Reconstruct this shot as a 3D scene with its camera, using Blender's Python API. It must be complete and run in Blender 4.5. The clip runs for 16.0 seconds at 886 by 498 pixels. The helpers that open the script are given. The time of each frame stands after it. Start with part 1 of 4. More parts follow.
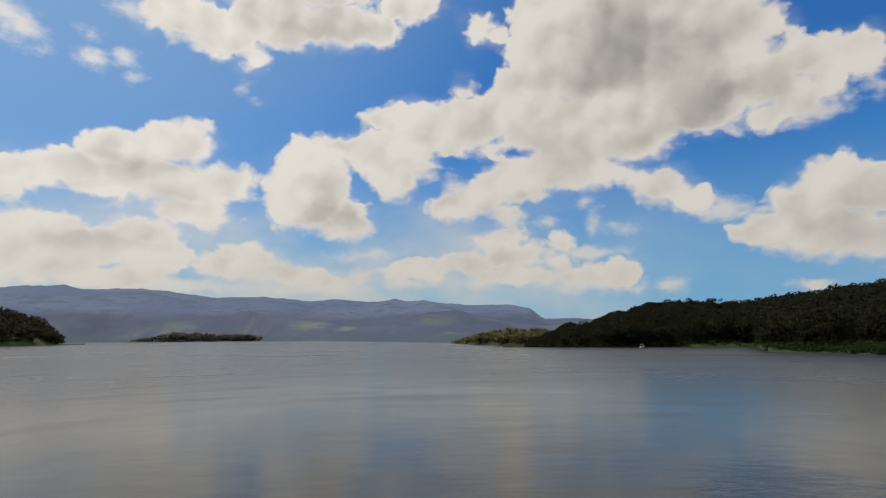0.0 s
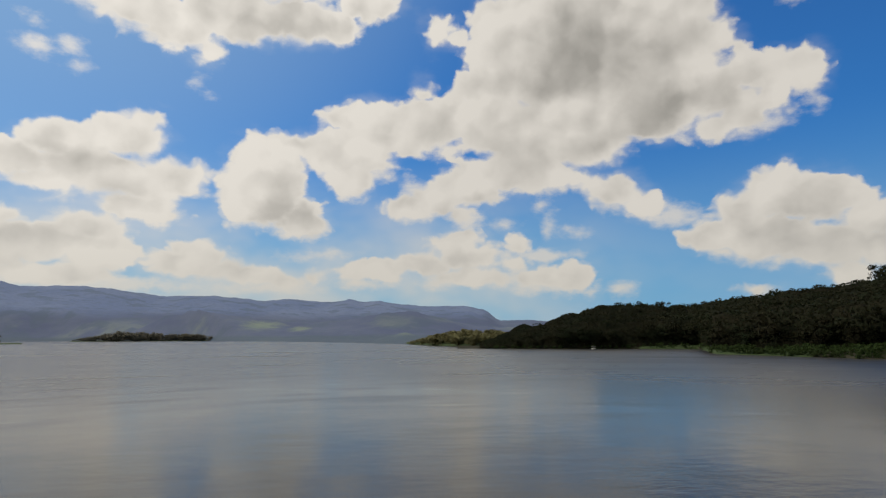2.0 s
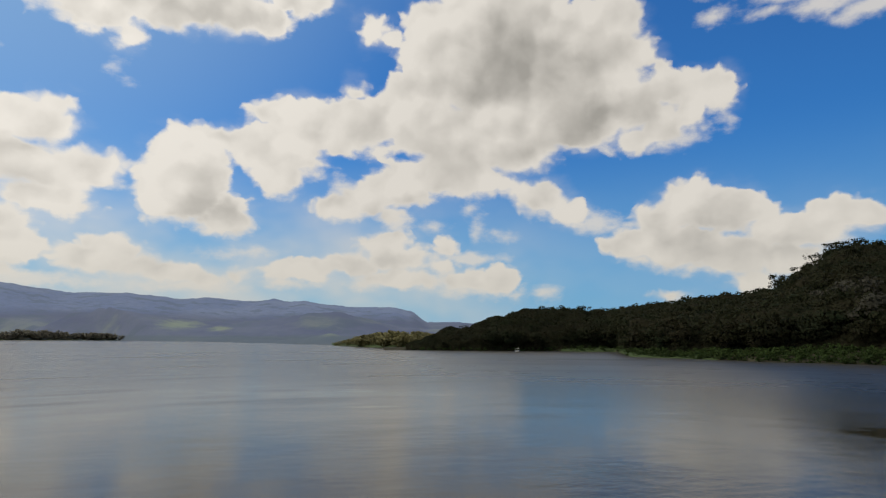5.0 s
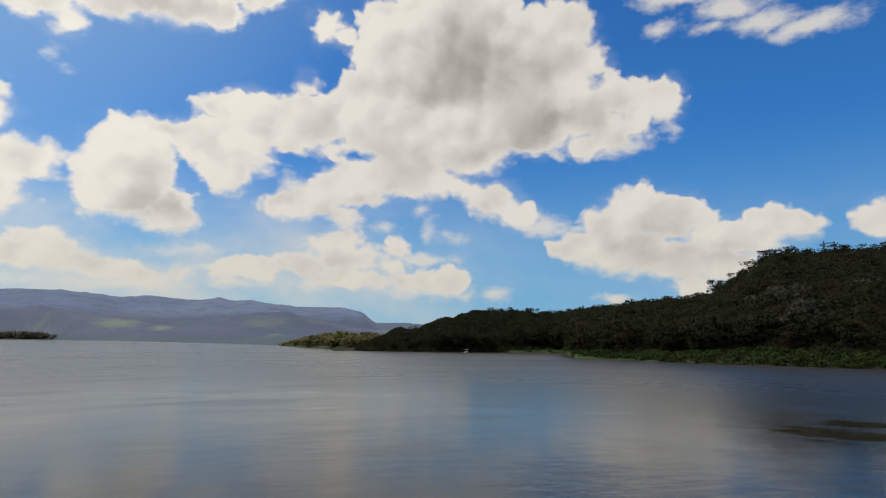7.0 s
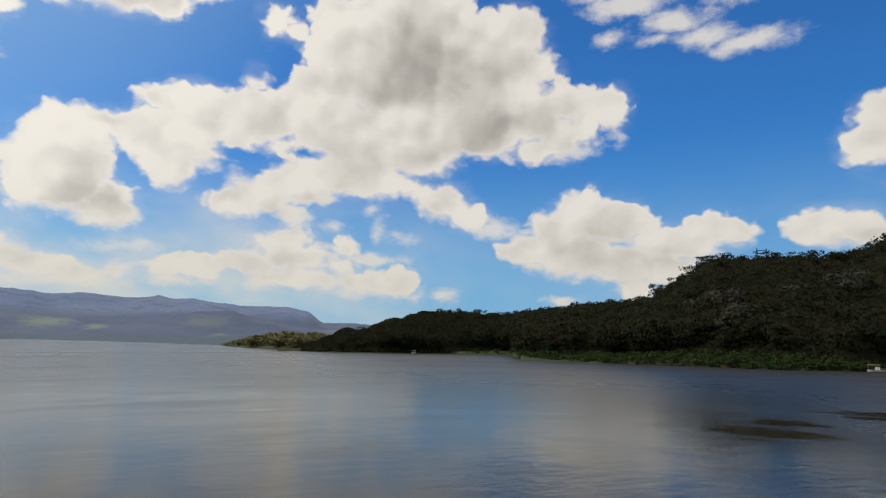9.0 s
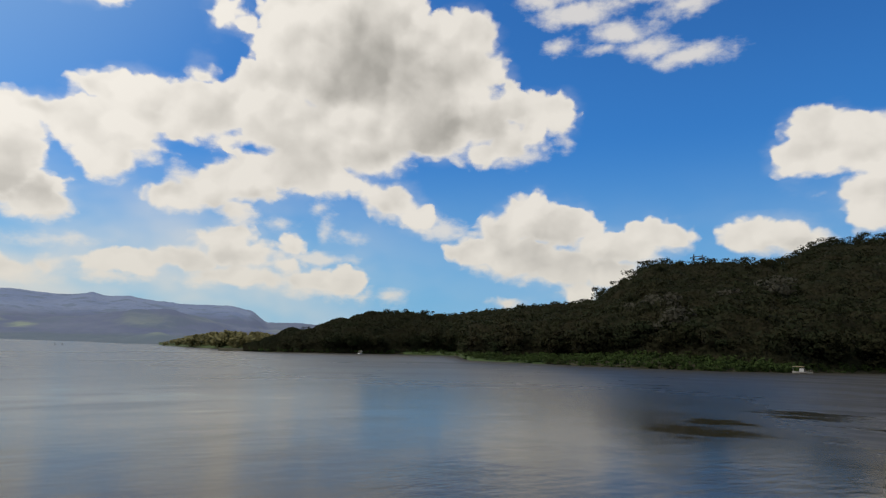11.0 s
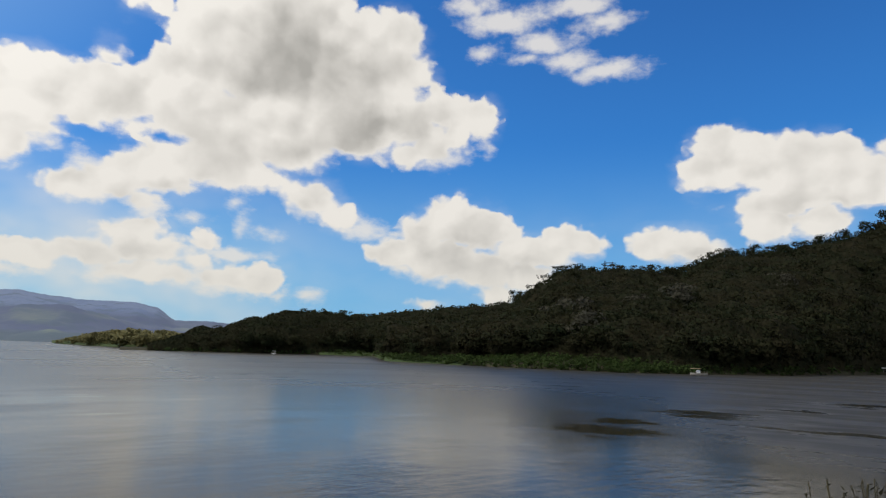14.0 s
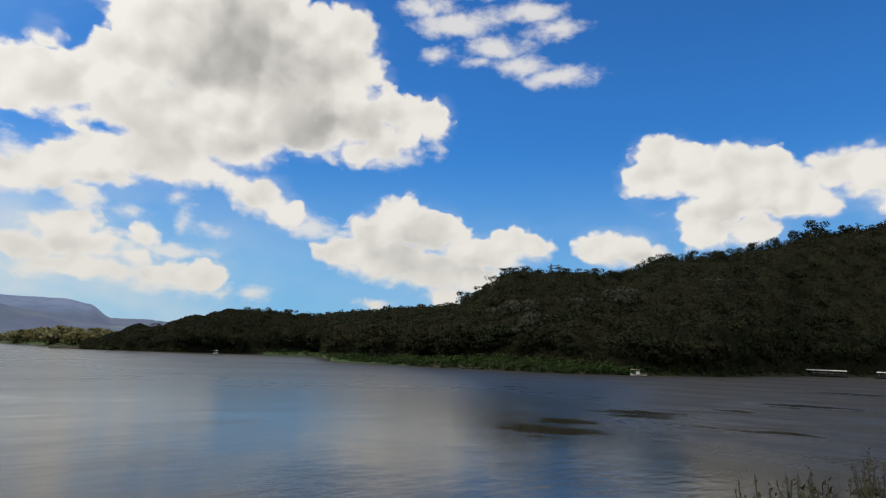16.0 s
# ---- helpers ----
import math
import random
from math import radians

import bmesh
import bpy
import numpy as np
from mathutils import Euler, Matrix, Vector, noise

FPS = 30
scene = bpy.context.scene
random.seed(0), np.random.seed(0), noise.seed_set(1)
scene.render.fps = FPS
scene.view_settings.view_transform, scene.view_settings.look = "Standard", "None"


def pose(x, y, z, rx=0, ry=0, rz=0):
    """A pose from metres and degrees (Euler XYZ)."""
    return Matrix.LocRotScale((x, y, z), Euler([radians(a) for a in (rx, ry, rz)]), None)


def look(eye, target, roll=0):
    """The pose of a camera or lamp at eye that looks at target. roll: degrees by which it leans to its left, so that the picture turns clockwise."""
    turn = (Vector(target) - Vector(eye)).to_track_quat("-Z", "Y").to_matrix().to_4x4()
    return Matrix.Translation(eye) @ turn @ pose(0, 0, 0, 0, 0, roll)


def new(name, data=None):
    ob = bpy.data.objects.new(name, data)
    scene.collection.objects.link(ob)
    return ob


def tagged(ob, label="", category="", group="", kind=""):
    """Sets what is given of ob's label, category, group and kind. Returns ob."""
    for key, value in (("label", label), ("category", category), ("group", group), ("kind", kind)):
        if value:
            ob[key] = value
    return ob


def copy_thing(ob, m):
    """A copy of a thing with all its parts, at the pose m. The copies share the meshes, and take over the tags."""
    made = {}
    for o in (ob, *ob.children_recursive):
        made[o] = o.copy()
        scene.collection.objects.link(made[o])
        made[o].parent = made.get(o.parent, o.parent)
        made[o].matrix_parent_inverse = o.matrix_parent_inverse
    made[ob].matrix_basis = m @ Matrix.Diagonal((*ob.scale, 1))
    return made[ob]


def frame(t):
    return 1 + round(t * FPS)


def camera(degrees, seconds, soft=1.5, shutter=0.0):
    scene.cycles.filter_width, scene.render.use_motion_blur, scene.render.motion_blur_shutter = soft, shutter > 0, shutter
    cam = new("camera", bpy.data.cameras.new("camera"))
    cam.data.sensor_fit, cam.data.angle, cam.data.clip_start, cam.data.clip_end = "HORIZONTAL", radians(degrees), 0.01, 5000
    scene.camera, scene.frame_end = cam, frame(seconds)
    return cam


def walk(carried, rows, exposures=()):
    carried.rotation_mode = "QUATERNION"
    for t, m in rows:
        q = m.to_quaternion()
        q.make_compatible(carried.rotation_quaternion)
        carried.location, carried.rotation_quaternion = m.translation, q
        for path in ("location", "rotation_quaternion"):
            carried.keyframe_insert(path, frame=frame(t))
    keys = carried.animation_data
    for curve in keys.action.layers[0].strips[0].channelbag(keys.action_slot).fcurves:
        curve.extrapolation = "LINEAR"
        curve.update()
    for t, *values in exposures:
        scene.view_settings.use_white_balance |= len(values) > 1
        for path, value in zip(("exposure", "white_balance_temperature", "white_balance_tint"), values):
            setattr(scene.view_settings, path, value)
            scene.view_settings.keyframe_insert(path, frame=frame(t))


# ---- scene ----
EYE = (0.0, 0.0, 5.0)


def heading(az, el=0.0, r=1.0):
    """A point at r metres from the eye, az degrees clockwise from +y and el degrees up."""
    a, e = radians(az), radians(el)
    return Vector(EYE) + r * Vector((math.sin(a) * math.cos(e), math.cos(a) * math.cos(e), math.sin(e)))


# ---- camera: it stands over the shore and turns slowly to the right ----
cam = camera(72.7, 16.0, soft=1.25)
YAWS = [(0.0, 0.01), (0.5, 1.00), (1.0, 2.03), (1.5, 3.09), (2.0, 4.17), (2.5, 5.28), (3.0, 6.40), (3.5, 7.54), (4.0, 8.69),
        (5.0, 11.01), (6.0, 13.36), (7.0, 15.73), (8.0, 18.13), (9.0, 20.57), (10.0, 23.03), (11.0, 25.53), (12.0, 28.07),
        (13.0, 30.61), (14.0, 33.16), (15.0, 35.65), (16.0, 38.06)]
walk(cam, [(t, look(EYE, heading(yaw, 8.313 + 0.03197 * t + 0.002241 * t * t), -0.572 + 0.1528 * t + 0.00033 * t * t))
           for t, yaw in YAWS],
     exposures=[(0.0, -0.30, 6740, 10), (4.0, -0.23, 6740, 10), (8.0, -0.11, 6740, 10), (12.0, -0.01, 6660, 10), (16.0, 0.06, 6510, 10)])

# ---- world: clear tropical sky with broken cumulus ----
SUN_AZ, SUN_EL = -45.0, 47.0
CLOUDS, WISPS = [], []


def cloud(kind, puffs, into=CLOUDS):
    """A cloud of that kind: puffs by azimuth, elevation, half-width and half-height, in degrees."""
    into.extend(puffs)


cloud("high bank", [(-24.3, 27.4, 3.8, 2.0), (-20.8, 26.6, 4.0, 2.0), (-18.2, 25.1, 1.3, 1.2), (-15.7, 28.2, 5.9, 2.5),
    (-10.2, 28.6, 5.0, 2.0), (-6.9, 28.1, 2.8, 1.5), (-3.4, 30.3, 3.2, 1.6), (-16.9, 32.5, 13.9, 3.0)])
cloud("left bank", [(-23.4, 18.3, 2.0, 1.2), (-24.6, 16.9, 3.4, 2.0), (-28.5, 15.9, 4.2, 1.7), (-32.5, 14.3, 3.5, 1.5), (-35.4, 13.2, 2.5, 1.6),
    (-38.2, 12.3, 2.7, 2.1), (-26.3, 13.9, 5.3, 2.1), (-21.7, 13.4, 4.2, 2.2), (-18.7, 14.5, 1.6, 1.2), (-22.9, 11.2, 4.1, 1.4),
    (-30.0, 12.6, 2.8, 1.4), (-33.7, 9.6, 3.3, 1.0)])
cloud("low left bank", [(-26.7, 9.1, 3.0, 1.3), (-30.5, 7.8, 4.8, 1.8), (-34.2, 7.1, 4.0, 2.6), (-38.4, 6.8, 3.9, 3.3), (-25.8, 7.1, 3.3, 1.7),
    (-19.0, 6.7, 3.8, 1.4), (-18.6, 7.8, 1.9, 0.9), (-14.0, 5.8, 4.0, 0.8), (-29.5, 5.4, 6.0, 0.9)])
cloud("low row", [(-17.8, 7.2, 2.5, 1.2), (-16.3, 6.1, 2.8, 1.1), (-13.6, 5.7, 2.7, 1.0), (-10.7, 5.3, 2.6, 0.7), (-7.9, 5.7, 1.2, 0.7)])
cloud("grey puff", [(-12.2, 16.4, 3.7, 2.5), (-15.0, 13.9, 2.2, 2.3), (-13.1, 11.9, 3.6, 2.3), (-9.4, 10.5, 2.7, 1.6),
    (-10.0, 17.8, 2.7, 1.4), (-5.7, 17.4, 4.1, 2.5), (-2.3, 16.7, 2.5, 1.8), (-4.6, 14.9, 2.2, 2.1), (-1.2, 15.9, 1.6, 1.4),
    (-11.3, 13.8, 3.3, 2.6), (-8.6, 12.3, 1.8, 1.6)])
cloud("great cloud arm", [(2.3, 22.7, 1.2, 1.0), (-5.6, 20.4, 2.4, 1.3), (-2.1, 20.6, 4.1, 1.7), (3.2, 20.1, 4.8, 2.3), (1.0, 18.2, 2.6, 1.4),
    (-1.7, 18.7, 2.5, 1.8), (6.7, 14.3, 3.8, 2.0), (3.5, 13.1, 3.2, 1.7), (1.0, 12.2, 2.6, 1.4), (7.7, 16.0, 2.7, 1.4), (5.7, 11.7, 1.3, 1.1)])
cloud("great cloud", [(8.7, 21.2, 4.4, 4.6), (12.5, 25.4, 6.2, 4.4), (10.7, 29.1, 4.0, 2.3), (18.2, 25.9, 7.4, 5.4),
    (16.4, 30.2, 7.5, 2.3), (25.5, 26.6, 4.4, 3.8), (27.8, 28.3, 3.0, 2.3), (23.8, 21.3, 7.2, 4.1), (17.6, 18.8, 5.6, 3.6),
    (11.0, 16.6, 5.0, 2.9), (14.3, 15.1, 3.9, 1.7), (16.5, 21.9, 5.1, 3.6), (12.9, 19.5, 3.4, 2.8), (5.5, 17.7, 2.4, 1.3)])
cloud("great cloud tip", [(35.9, 21.6, 2.6, 1.6), (37.3, 20.8, 1.2, 1.2), (33.9, 20.1, 1.7, 2.0), (31.5, 19.1, 2.4, 2.4), (29.2, 22.2, 3.8, 4.0),
    (29.4, 18.0, 2.4, 1.4), (28.7, 25.0, 3.3, 2.6), (32.4, 21.8, 2.2, 1.7)])
cloud("stray puff", [(3.9, 28.4, 1.8, 1.5), (5.6, 27.9, 1.2, 0.9)])
cloud("link clump", [(20.4, 13.0, 2.8, 1.7), (22.8, 11.7, 2.2, 1.2), (18.5, 13.9, 1.6, 1.0), (17.2, 14.7, 1.6, 1.0)])
cloud("right cloud", [(33.9, 11.8, 2.9, 2.6), (36.9, 11.2, 3.4, 2.3), (30.9, 10.3, 2.7, 2.3), (28.6, 8.6, 2.9, 1.7), (32.8, 8.1, 4.7, 2.3),
    (37.3, 7.4, 4.2, 1.9), (38.6, 5.0, 2.2, 1.6), (44.9, 10.1, 3.2, 1.6), (46.5, 10.0, 2.0, 1.3), (42.3, 9.0, 3.6, 1.6), (40.0, 9.3, 2.6, 1.6), (41.1, 6.9, 2.8, 1.8)])
cloud("horizon row", [(5.3, 9.0, 2.8, 1.3), (6.4, 7.5, 3.5, 1.4), (2.2, 6.9, 3.5, 1.2), (-2.2, 6.4, 3.3, 1.2), (-4.4, 6.0, 1.7, 0.8),
    (11.3, 8.6, 1.2, 1.3), (10.6, 7.0, 2.0, 1.0), (7.0, 5.6, 4.0, 0.9), (13.6, 5.6, 2.8, 1.0), (16.6, 5.5, 2.1, 1.2),
    (31.8, 3.9, 1.9, 0.5)])
cloud("far cloud", [(58.3, 18.2, 2.3, 1.6), (56.8, 15.9, 2.1, 2.0), (60.6, 16.3, 3.7, 2.5), (63.9, 15.5, 4.0, 2.9), (66.5, 16.1, 2.5, 1.9),
    (63.2, 12.7, 4.0, 1.7), (68.4, 14.4, 2.9, 1.8), (72.0, 15.4, 2.3, 2.0), (74.0, 14.7, 2.1, 2.4), (62.3, 10.9, 2.4, 1.9),
    (69.5, 13.0, 3.2, 1.4), (67.0, 13.4, 2.6, 1.7), (76.5, 13.5, 2.7, 2.5), (65.7, 11.0, 2.5, 1.2)])
cloud("hill cloud", [(54.1, 9.6, 3.4, 1.6), (52.5, 9.5, 2.0, 1.5), (56.6, 9.0, 2.4, 1.0)])
# thin, torn cloud that the blue shines through
cloud("horizon haze", [(20.2, 4.2, 2.0, 0.9), (18.4, 4.6, 1.8, 0.8), (5.0, 5.2, 4.4, 0.8), (10.5, 5.6, 2.4, 0.9), (13.4, 4.9, 4.0, 1.1), (-12.0, 4.6, 6.0, 0.7), (-26.0, 4.7, 9.0, 0.9),
    (-3.0, 5.0, 3.5, 0.7), (9.0, 8.6, 1.3, 0.8)], WISPS)
cloud("corner wisps", [(-36.8, 24.0, 2.2, 1.5), (-35.7, 22.8, 1.1, 0.5), (-38.1, 24.6, 2.1, 1.4)], WISPS)
cloud("torn scrap", [(-31.5, 22.9, 1.7, 0.9), (-28.9, 23.4, 1.3, 1.0), (-28.5, 22.1, 1.0, 0.9), (-31.9, 24.8, 1.5, 0.4), (-29.0, 27.3, 1.8, 0.8)], WISPS)
cloud("small scrap", [(-19.1, 22.3, 0.9, 0.6), (-18.2, 21.6, 0.7, 0.4)], WISPS)
cloud("scraps", [(13.8, 12.2, 1.0, 0.9), (14.4, 10.6, 0.8, 1.4), (6.3, 11.2, 1.8, 1.5), (16.4, 9.8, 1.6, 0.6), (10.3, 10.7, 1.6, 0.7),
    (-9.5, 7.6, 1.9, 0.6), (13.6, 7.6, 4.3, 0.8), (1.2, 13.9, 1.3, 1.5), (-6.5, 7.7, 2.7, 0.5), (25.6, 10.7, 3.2, 1.3), (23.6, 11.4, 2.0, 1.2), (37.4, 18.8, 0.8, 1.1), (33.6, 17.6, 1.6, 0.9)], WISPS)
cloud("high wisps", [(49.1, 25.3, 4.0, 1.2), (51.7, 24.8, 1.5, 0.7), (45.7, 26.3, 3.3, 1.1), (42.8, 28.0, 4.1, 1.2), (38.8, 29.9, 4.9, 1.3),
    (35.8, 31.2, 3.5, 1.2), (48.5, 29.5, 3.2, 1.1), (46.2, 31.0, 4.5, 1.0), (41.1, 26.5, 2.3, 0.7), (37.1, 27.1, 2.1, 0.7), (43.9, 33.2, 8.6, 1.3)], WISPS)
# gaps of blue inside the clouds
GAPS = [(-33.1, 11.5, 1.7, 0.8), (-31.1, 11.5, 1.6, 0.5), (-18.2, 11.5, 1.8, 1.1), (-7.8, 13.8, 1.3, 0.9), (-6.3, 12.4, 0.7, 0.6), (0.2, 15.3, 1.1, 0.7),
        (1.3, 16.2, 1.7, 0.7), (6.9, 17.3, 1.4, 0.5), (30.9, 23.6, 0.35, 0.3)]
# thick, sunless hearts of the clouds
HEARTS = [(18.8, 26.4, 6.0, 4.1), (-9.7, 10.9, 3.0, 1.8), (-28.6, 15.0, 4.3, 1.2), (-31.1, 8.6, 4.4, 1.0), (36.8, 8.1, 5.2, 1.3),
          (26.5, 20.6, 5.5, 2.0), (64.8, 12.5, 5.3, 1.0), (-12.4, 28.2, 6.0, 1.2), (4.1, 7.0, 4.3, 0.9), (54.8, 8.8, 2.5, 0.7), (33.5, 9.3, 4.5, 2.0)]


class Nodes:
    """Short hand for building a node tree."""

    def __init__(self, tree):
        self.tree = tree

    def add(self, kind, ins=(), out=0):
        n = self.tree.nodes.new(kind)
        self.feed(n, ins)
        return n.outputs[out]

    def feed(self, n, ins):
        for k, v in (ins.items() if isinstance(ins, dict) else enumerate(ins)):
            if v is None:
                continue
            if isinstance(v, bpy.types.NodeSocket):
                self.tree.links.new(v, n.inputs[k])
            else:
                n.inputs[k].default_value = v

    def math(self, op, a, b=0.0, c=0.0, clamp=False):
        n = self.tree.nodes.new("ShaderNodeMath")
        n.operation, n.use_clamp = op, clamp
        self.feed(n, (a, b, c))
        return n.outputs[0]

    def vec(self, op, a, b=(0, 0, 0), c=(0, 0, 0), out=0):
        n = self.tree.nodes.new("ShaderNodeVectorMath")
        n.operation = op
        self.feed(n, (a, b, c))
        return n.outputs[out]

    def noise(self, vector, scale, detail=4.0, rough=0.55, out=0, lac=2.0):
        return self.add("ShaderNodeTexNoise", {"Vector": vector, "Scale": scale, "Detail": detail, "Roughness": rough, "Lacunarity": lac}, out)

    def ramp(self, v, lo, hi, to0=0.0, to1=1.0):
        n = self.tree.nodes.new("ShaderNodeMapRange")
        n.interpolation_type = "SMOOTHSTEP"
        self.feed(n, (v, lo, hi, to0, to1))
        return n.outputs[0]

    def mix(self, f, a, b, kind="MIX"):
        n = self.tree.nodes.new("ShaderNodeMix")
        n.data_type, n.blend_type = "RGBA", kind
        for s, v in ((n.inputs[0], f), (n.inputs[6], a), (n.inputs[7], b)):
            if isinstance(v, bpy.types.NodeSocket):
                self.tree.links.new(v, s)
            else:
                s.default_value = v if isinstance(v, (int, float)) else (*v[:3], 1)
        return n.outputs[2]


def puff_field(name, puffs, blend):
    """A node group: how far a direction lies inside the nearest puffs, in degrees; negative outside."""
    g = bpy.data.node_groups.new(name, "ShaderNodeTree")
    g.interface.new_socket("Vector", in_out="INPUT", socket_type="NodeSocketVector")
    g.interface.new_socket("Depth", in_out="OUTPUT", socket_type="NodeSocketFloat")
    n = Nodes(g)
    p = g.nodes.new("NodeGroupInput").outputs[0]
    total = None
    for az, el, wide, tall in puffs:
        q = n.vec("MULTIPLY_ADD", p, (1 / wide, 1 / tall, 0), (-az / wide, -el / tall, 0))
        size = math.sqrt(wide * tall)
        d = n.math("MULTIPLY_ADD", n.vec("LENGTH", q, out=1), -size, size)
        total = d if total is None else n.math("SMOOTH_MAX", total, d, blend)
    g.links.new(total, g.nodes.new("NodeGroupOutput").inputs[0])
    return g


world = bpy.data.worlds.new("sky")
scene.world = world
world.use_nodes = True
world.node_tree.nodes.clear()
W = Nodes(world.node_tree)
way = W.add("ShaderNodeTexCoord")
sep = W.tree.nodes.new("ShaderNodeSeparateXYZ")
W.tree.links.new(way, sep.inputs[0])
az = W.math("MULTIPLY", W.math("ARCTAN2", sep.outputs[0], sep.outputs[1]), 57.2958)
el = W.math("MULTIPLY", W.math("ARCSINE", sep.outputs[2]), 57.2958)
flat = W.add("ShaderNodeCombineXYZ", (az, W.math("ABSOLUTE", el), 0.0))
# uneven edges: the direction is pushed about by coarse and fine noise
push = W.vec("SUBTRACT", W.noise(flat, 0.16, 3.0, 0.6, out=1), (0.5, 0.5, 0.5))
fine = W.vec("SUBTRACT", W.noise(flat, 0.55, 5.0, 0.55, out=1), (0.5, 0.5, 0.5))
bent = W.vec("MULTIPLY_ADD", push, (1.8, 1.4, 0), flat)
bent = W.vec("MULTIPLY_ADD", fine, (1.2, 1.0, 0), bent)
FIELD, THIN = puff_field("cloud_field", CLOUDS, 0.5), puff_field("wisp_field", WISPS, 0.4)
HOLES, DARK = puff_field("blue_gaps", GAPS, 0.3), puff_field("grey_hearts", HEARTS, 0.5)


def depth_at(v, group=FIELD):
    n = W.tree.nodes.new("ShaderNodeGroup")
    n.node_tree = group
    W.tree.links.new(v, n.inputs[0])
    return n.outputs[0]


def lumps_at(v, sizes):
    """Rounded cauliflower lumps, about -0.5 to 0.5; sizes: cells for each degree, and share."""
    out = None
    for scale, size in sizes:
        n = W.tree.nodes.new("ShaderNodeTexVoronoi")
        n.feature, n.voronoi_dimensions = "SMOOTH_F1", "2D"
        W.feed(n, {"Vector": v, "Scale": scale, "Smoothness": 0.45, "Detail": 0.0})
        d = W.math("MULTIPLY_ADD", n.outputs["Distance"], -size * 1.5, 0.62 * size)
        out = d if out is None else W.math("ADD", out, d)
    return out


# clouds elsewhere in the sky, out past the ones that are placed
far_field = W.math("MULTIPLY_ADD", W.noise(W.vec("MULTIPLY", flat, (1, 1.5, 1)), 0.055, 6.0, 0.5), 12.0, -5.4)
aside = W.math("MAXIMUM", W.ramp(W.math("ABSOLUTE", W.math("SUBTRACT", az, 20.0)), 60.0, 72.0), W.ramp(el, 31.0, 40.0))
far_field = W.math("ADD", far_field, W.math("MULTIPLY_ADD", aside, 7.0, -7.0))
# unseen sky added to tint the cove's reflections: blue gap upward, cloud beside it
unseen_gap = W.ramp(W.math("ABSOLUTE", W.math("SUBTRACT", az, 49.0)), 11.0, 5.0)
unseen_bank = W.ramp(W.math("ABSOLUTE", W.math("SUBTRACT", az, 70.0)), 14.0, 7.0)
far_field = W.math("ADD", far_field, W.math("MULTIPLY", W.ramp(el, 58.0, 42.0), W.math("SUBTRACT", W.math("MULTIPLY", unseen_bank, W.ramp(el, 30.0, 38.0, 0.0, 7.0)), W.math("MULTIPLY", unseen_gap, 4.0))))

stir = W.vec("MULTIPLY_ADD", fine, (1.3, 1.3, 0), W.vec("MULTIPLY_ADD", push, (3.0, 3.0, 0), flat))
edge_lumps = lumps_at(W.vec("MULTIPLY", stir, (1, 1.25, 1)), ((0.42, 0.60), (1.0, 0.40)))
wisp = W.math("SUBTRACT", W.noise(W.vec("MULTIPLY", flat, (0.8, 1.4, 1)), 0.5, 6.0, 0.6), 0.5)
thin = W.math("SUBTRACT", W.noise(W.vec("MULTIPLY", flat, (0.7, 1.4, 1)), 0.22, 4.0, 0.55), 0.5)
field = W.math("MAXIMUM", depth_at(bent), far_field)
field = W.math("SMOOTH_MIN", field, W.math("MULTIPLY", depth_at(bent, HOLES), -1.3), 0.5)
# light from high on the left: what stands between a spot and the sun greys it
toward = W.vec("ADD", bent, (-0.7, 1.5, 0))
sunside = W.math("MAXIMUM", depth_at(toward), far_field)
under = W.ramp(W.math("SUBTRACT", sunside, field), 0.1, 1.3)
# crowns are lobed and crisp, undersides and some flanks melt away
ragged = W.math("MULTIPLY_ADD", edge_lumps, 1.0, W.math("MULTIPLY", wisp, W.math("MULTIPLY_ADD", under, 1.6, 0.7)))
body = W.math("ADD", W.math("ADD", field, 0.12), W.math("MULTIPLY", ragged, W.ramp(field, 2.2, 0.5, 0.15, 1.0)))
melt = W.ramp(W.noise(flat, 0.11, 3.0, 0.5), 0.36, 0.66, 0.42, 1.05)
melt = W.math("ADD", melt, W.math("MULTIPLY_ADD", under, 0.75, W.ramp(el, 12.0, 4.0, 0.0, 0.12)))
cover = W.ramp(W.math("DIVIDE", W.math("ADD", body, W.math("MULTIPLY_ADD", under, 0.25, 0.12)), melt, clamp=True), 0.0, 1.0)
# torn wisps and a faint veil round the clouds
torn = W.math("ADD", depth_at(bent, THIN), W.math("MULTIPLY_ADD", wisp, 3.6, W.math("MULTIPLY", edge_lumps, 0.3)))
torn = W.math("MULTIPLY", W.ramp(torn, -0.35, 1.7), 0.84)
veil = W.math("MULTIPLY", W.ramp(W.math("MULTIPLY_ADD", thin, 5.0, field), -0.9, 1.6), 0.22)


def over(a, b):
    """Two covers, one in front of the other."""
    return W.math("SUBTRACT", 1.0, W.math("MULTIPLY", W.math("SUBTRACT", 1.0, a), W.math("SUBTRACT", 1.0, b)))


# thin milky cloud low over the mountains
low_veil = W.ramp(W.noise(W.vec("MULTIPLY", flat, (0.6, 1.0, 1)), 0.16, 3.0, 0.5), 0.28, 0.66)
low_veil = W.math("MULTIPLY", low_veil, W.math("MULTIPLY", W.ramp(el, 17.0, 5.0), W.ramp(az, 26.0, 2.0, 0.10, 0.7)))
cover = over(over(cover, torn), over(veil, low_veil))
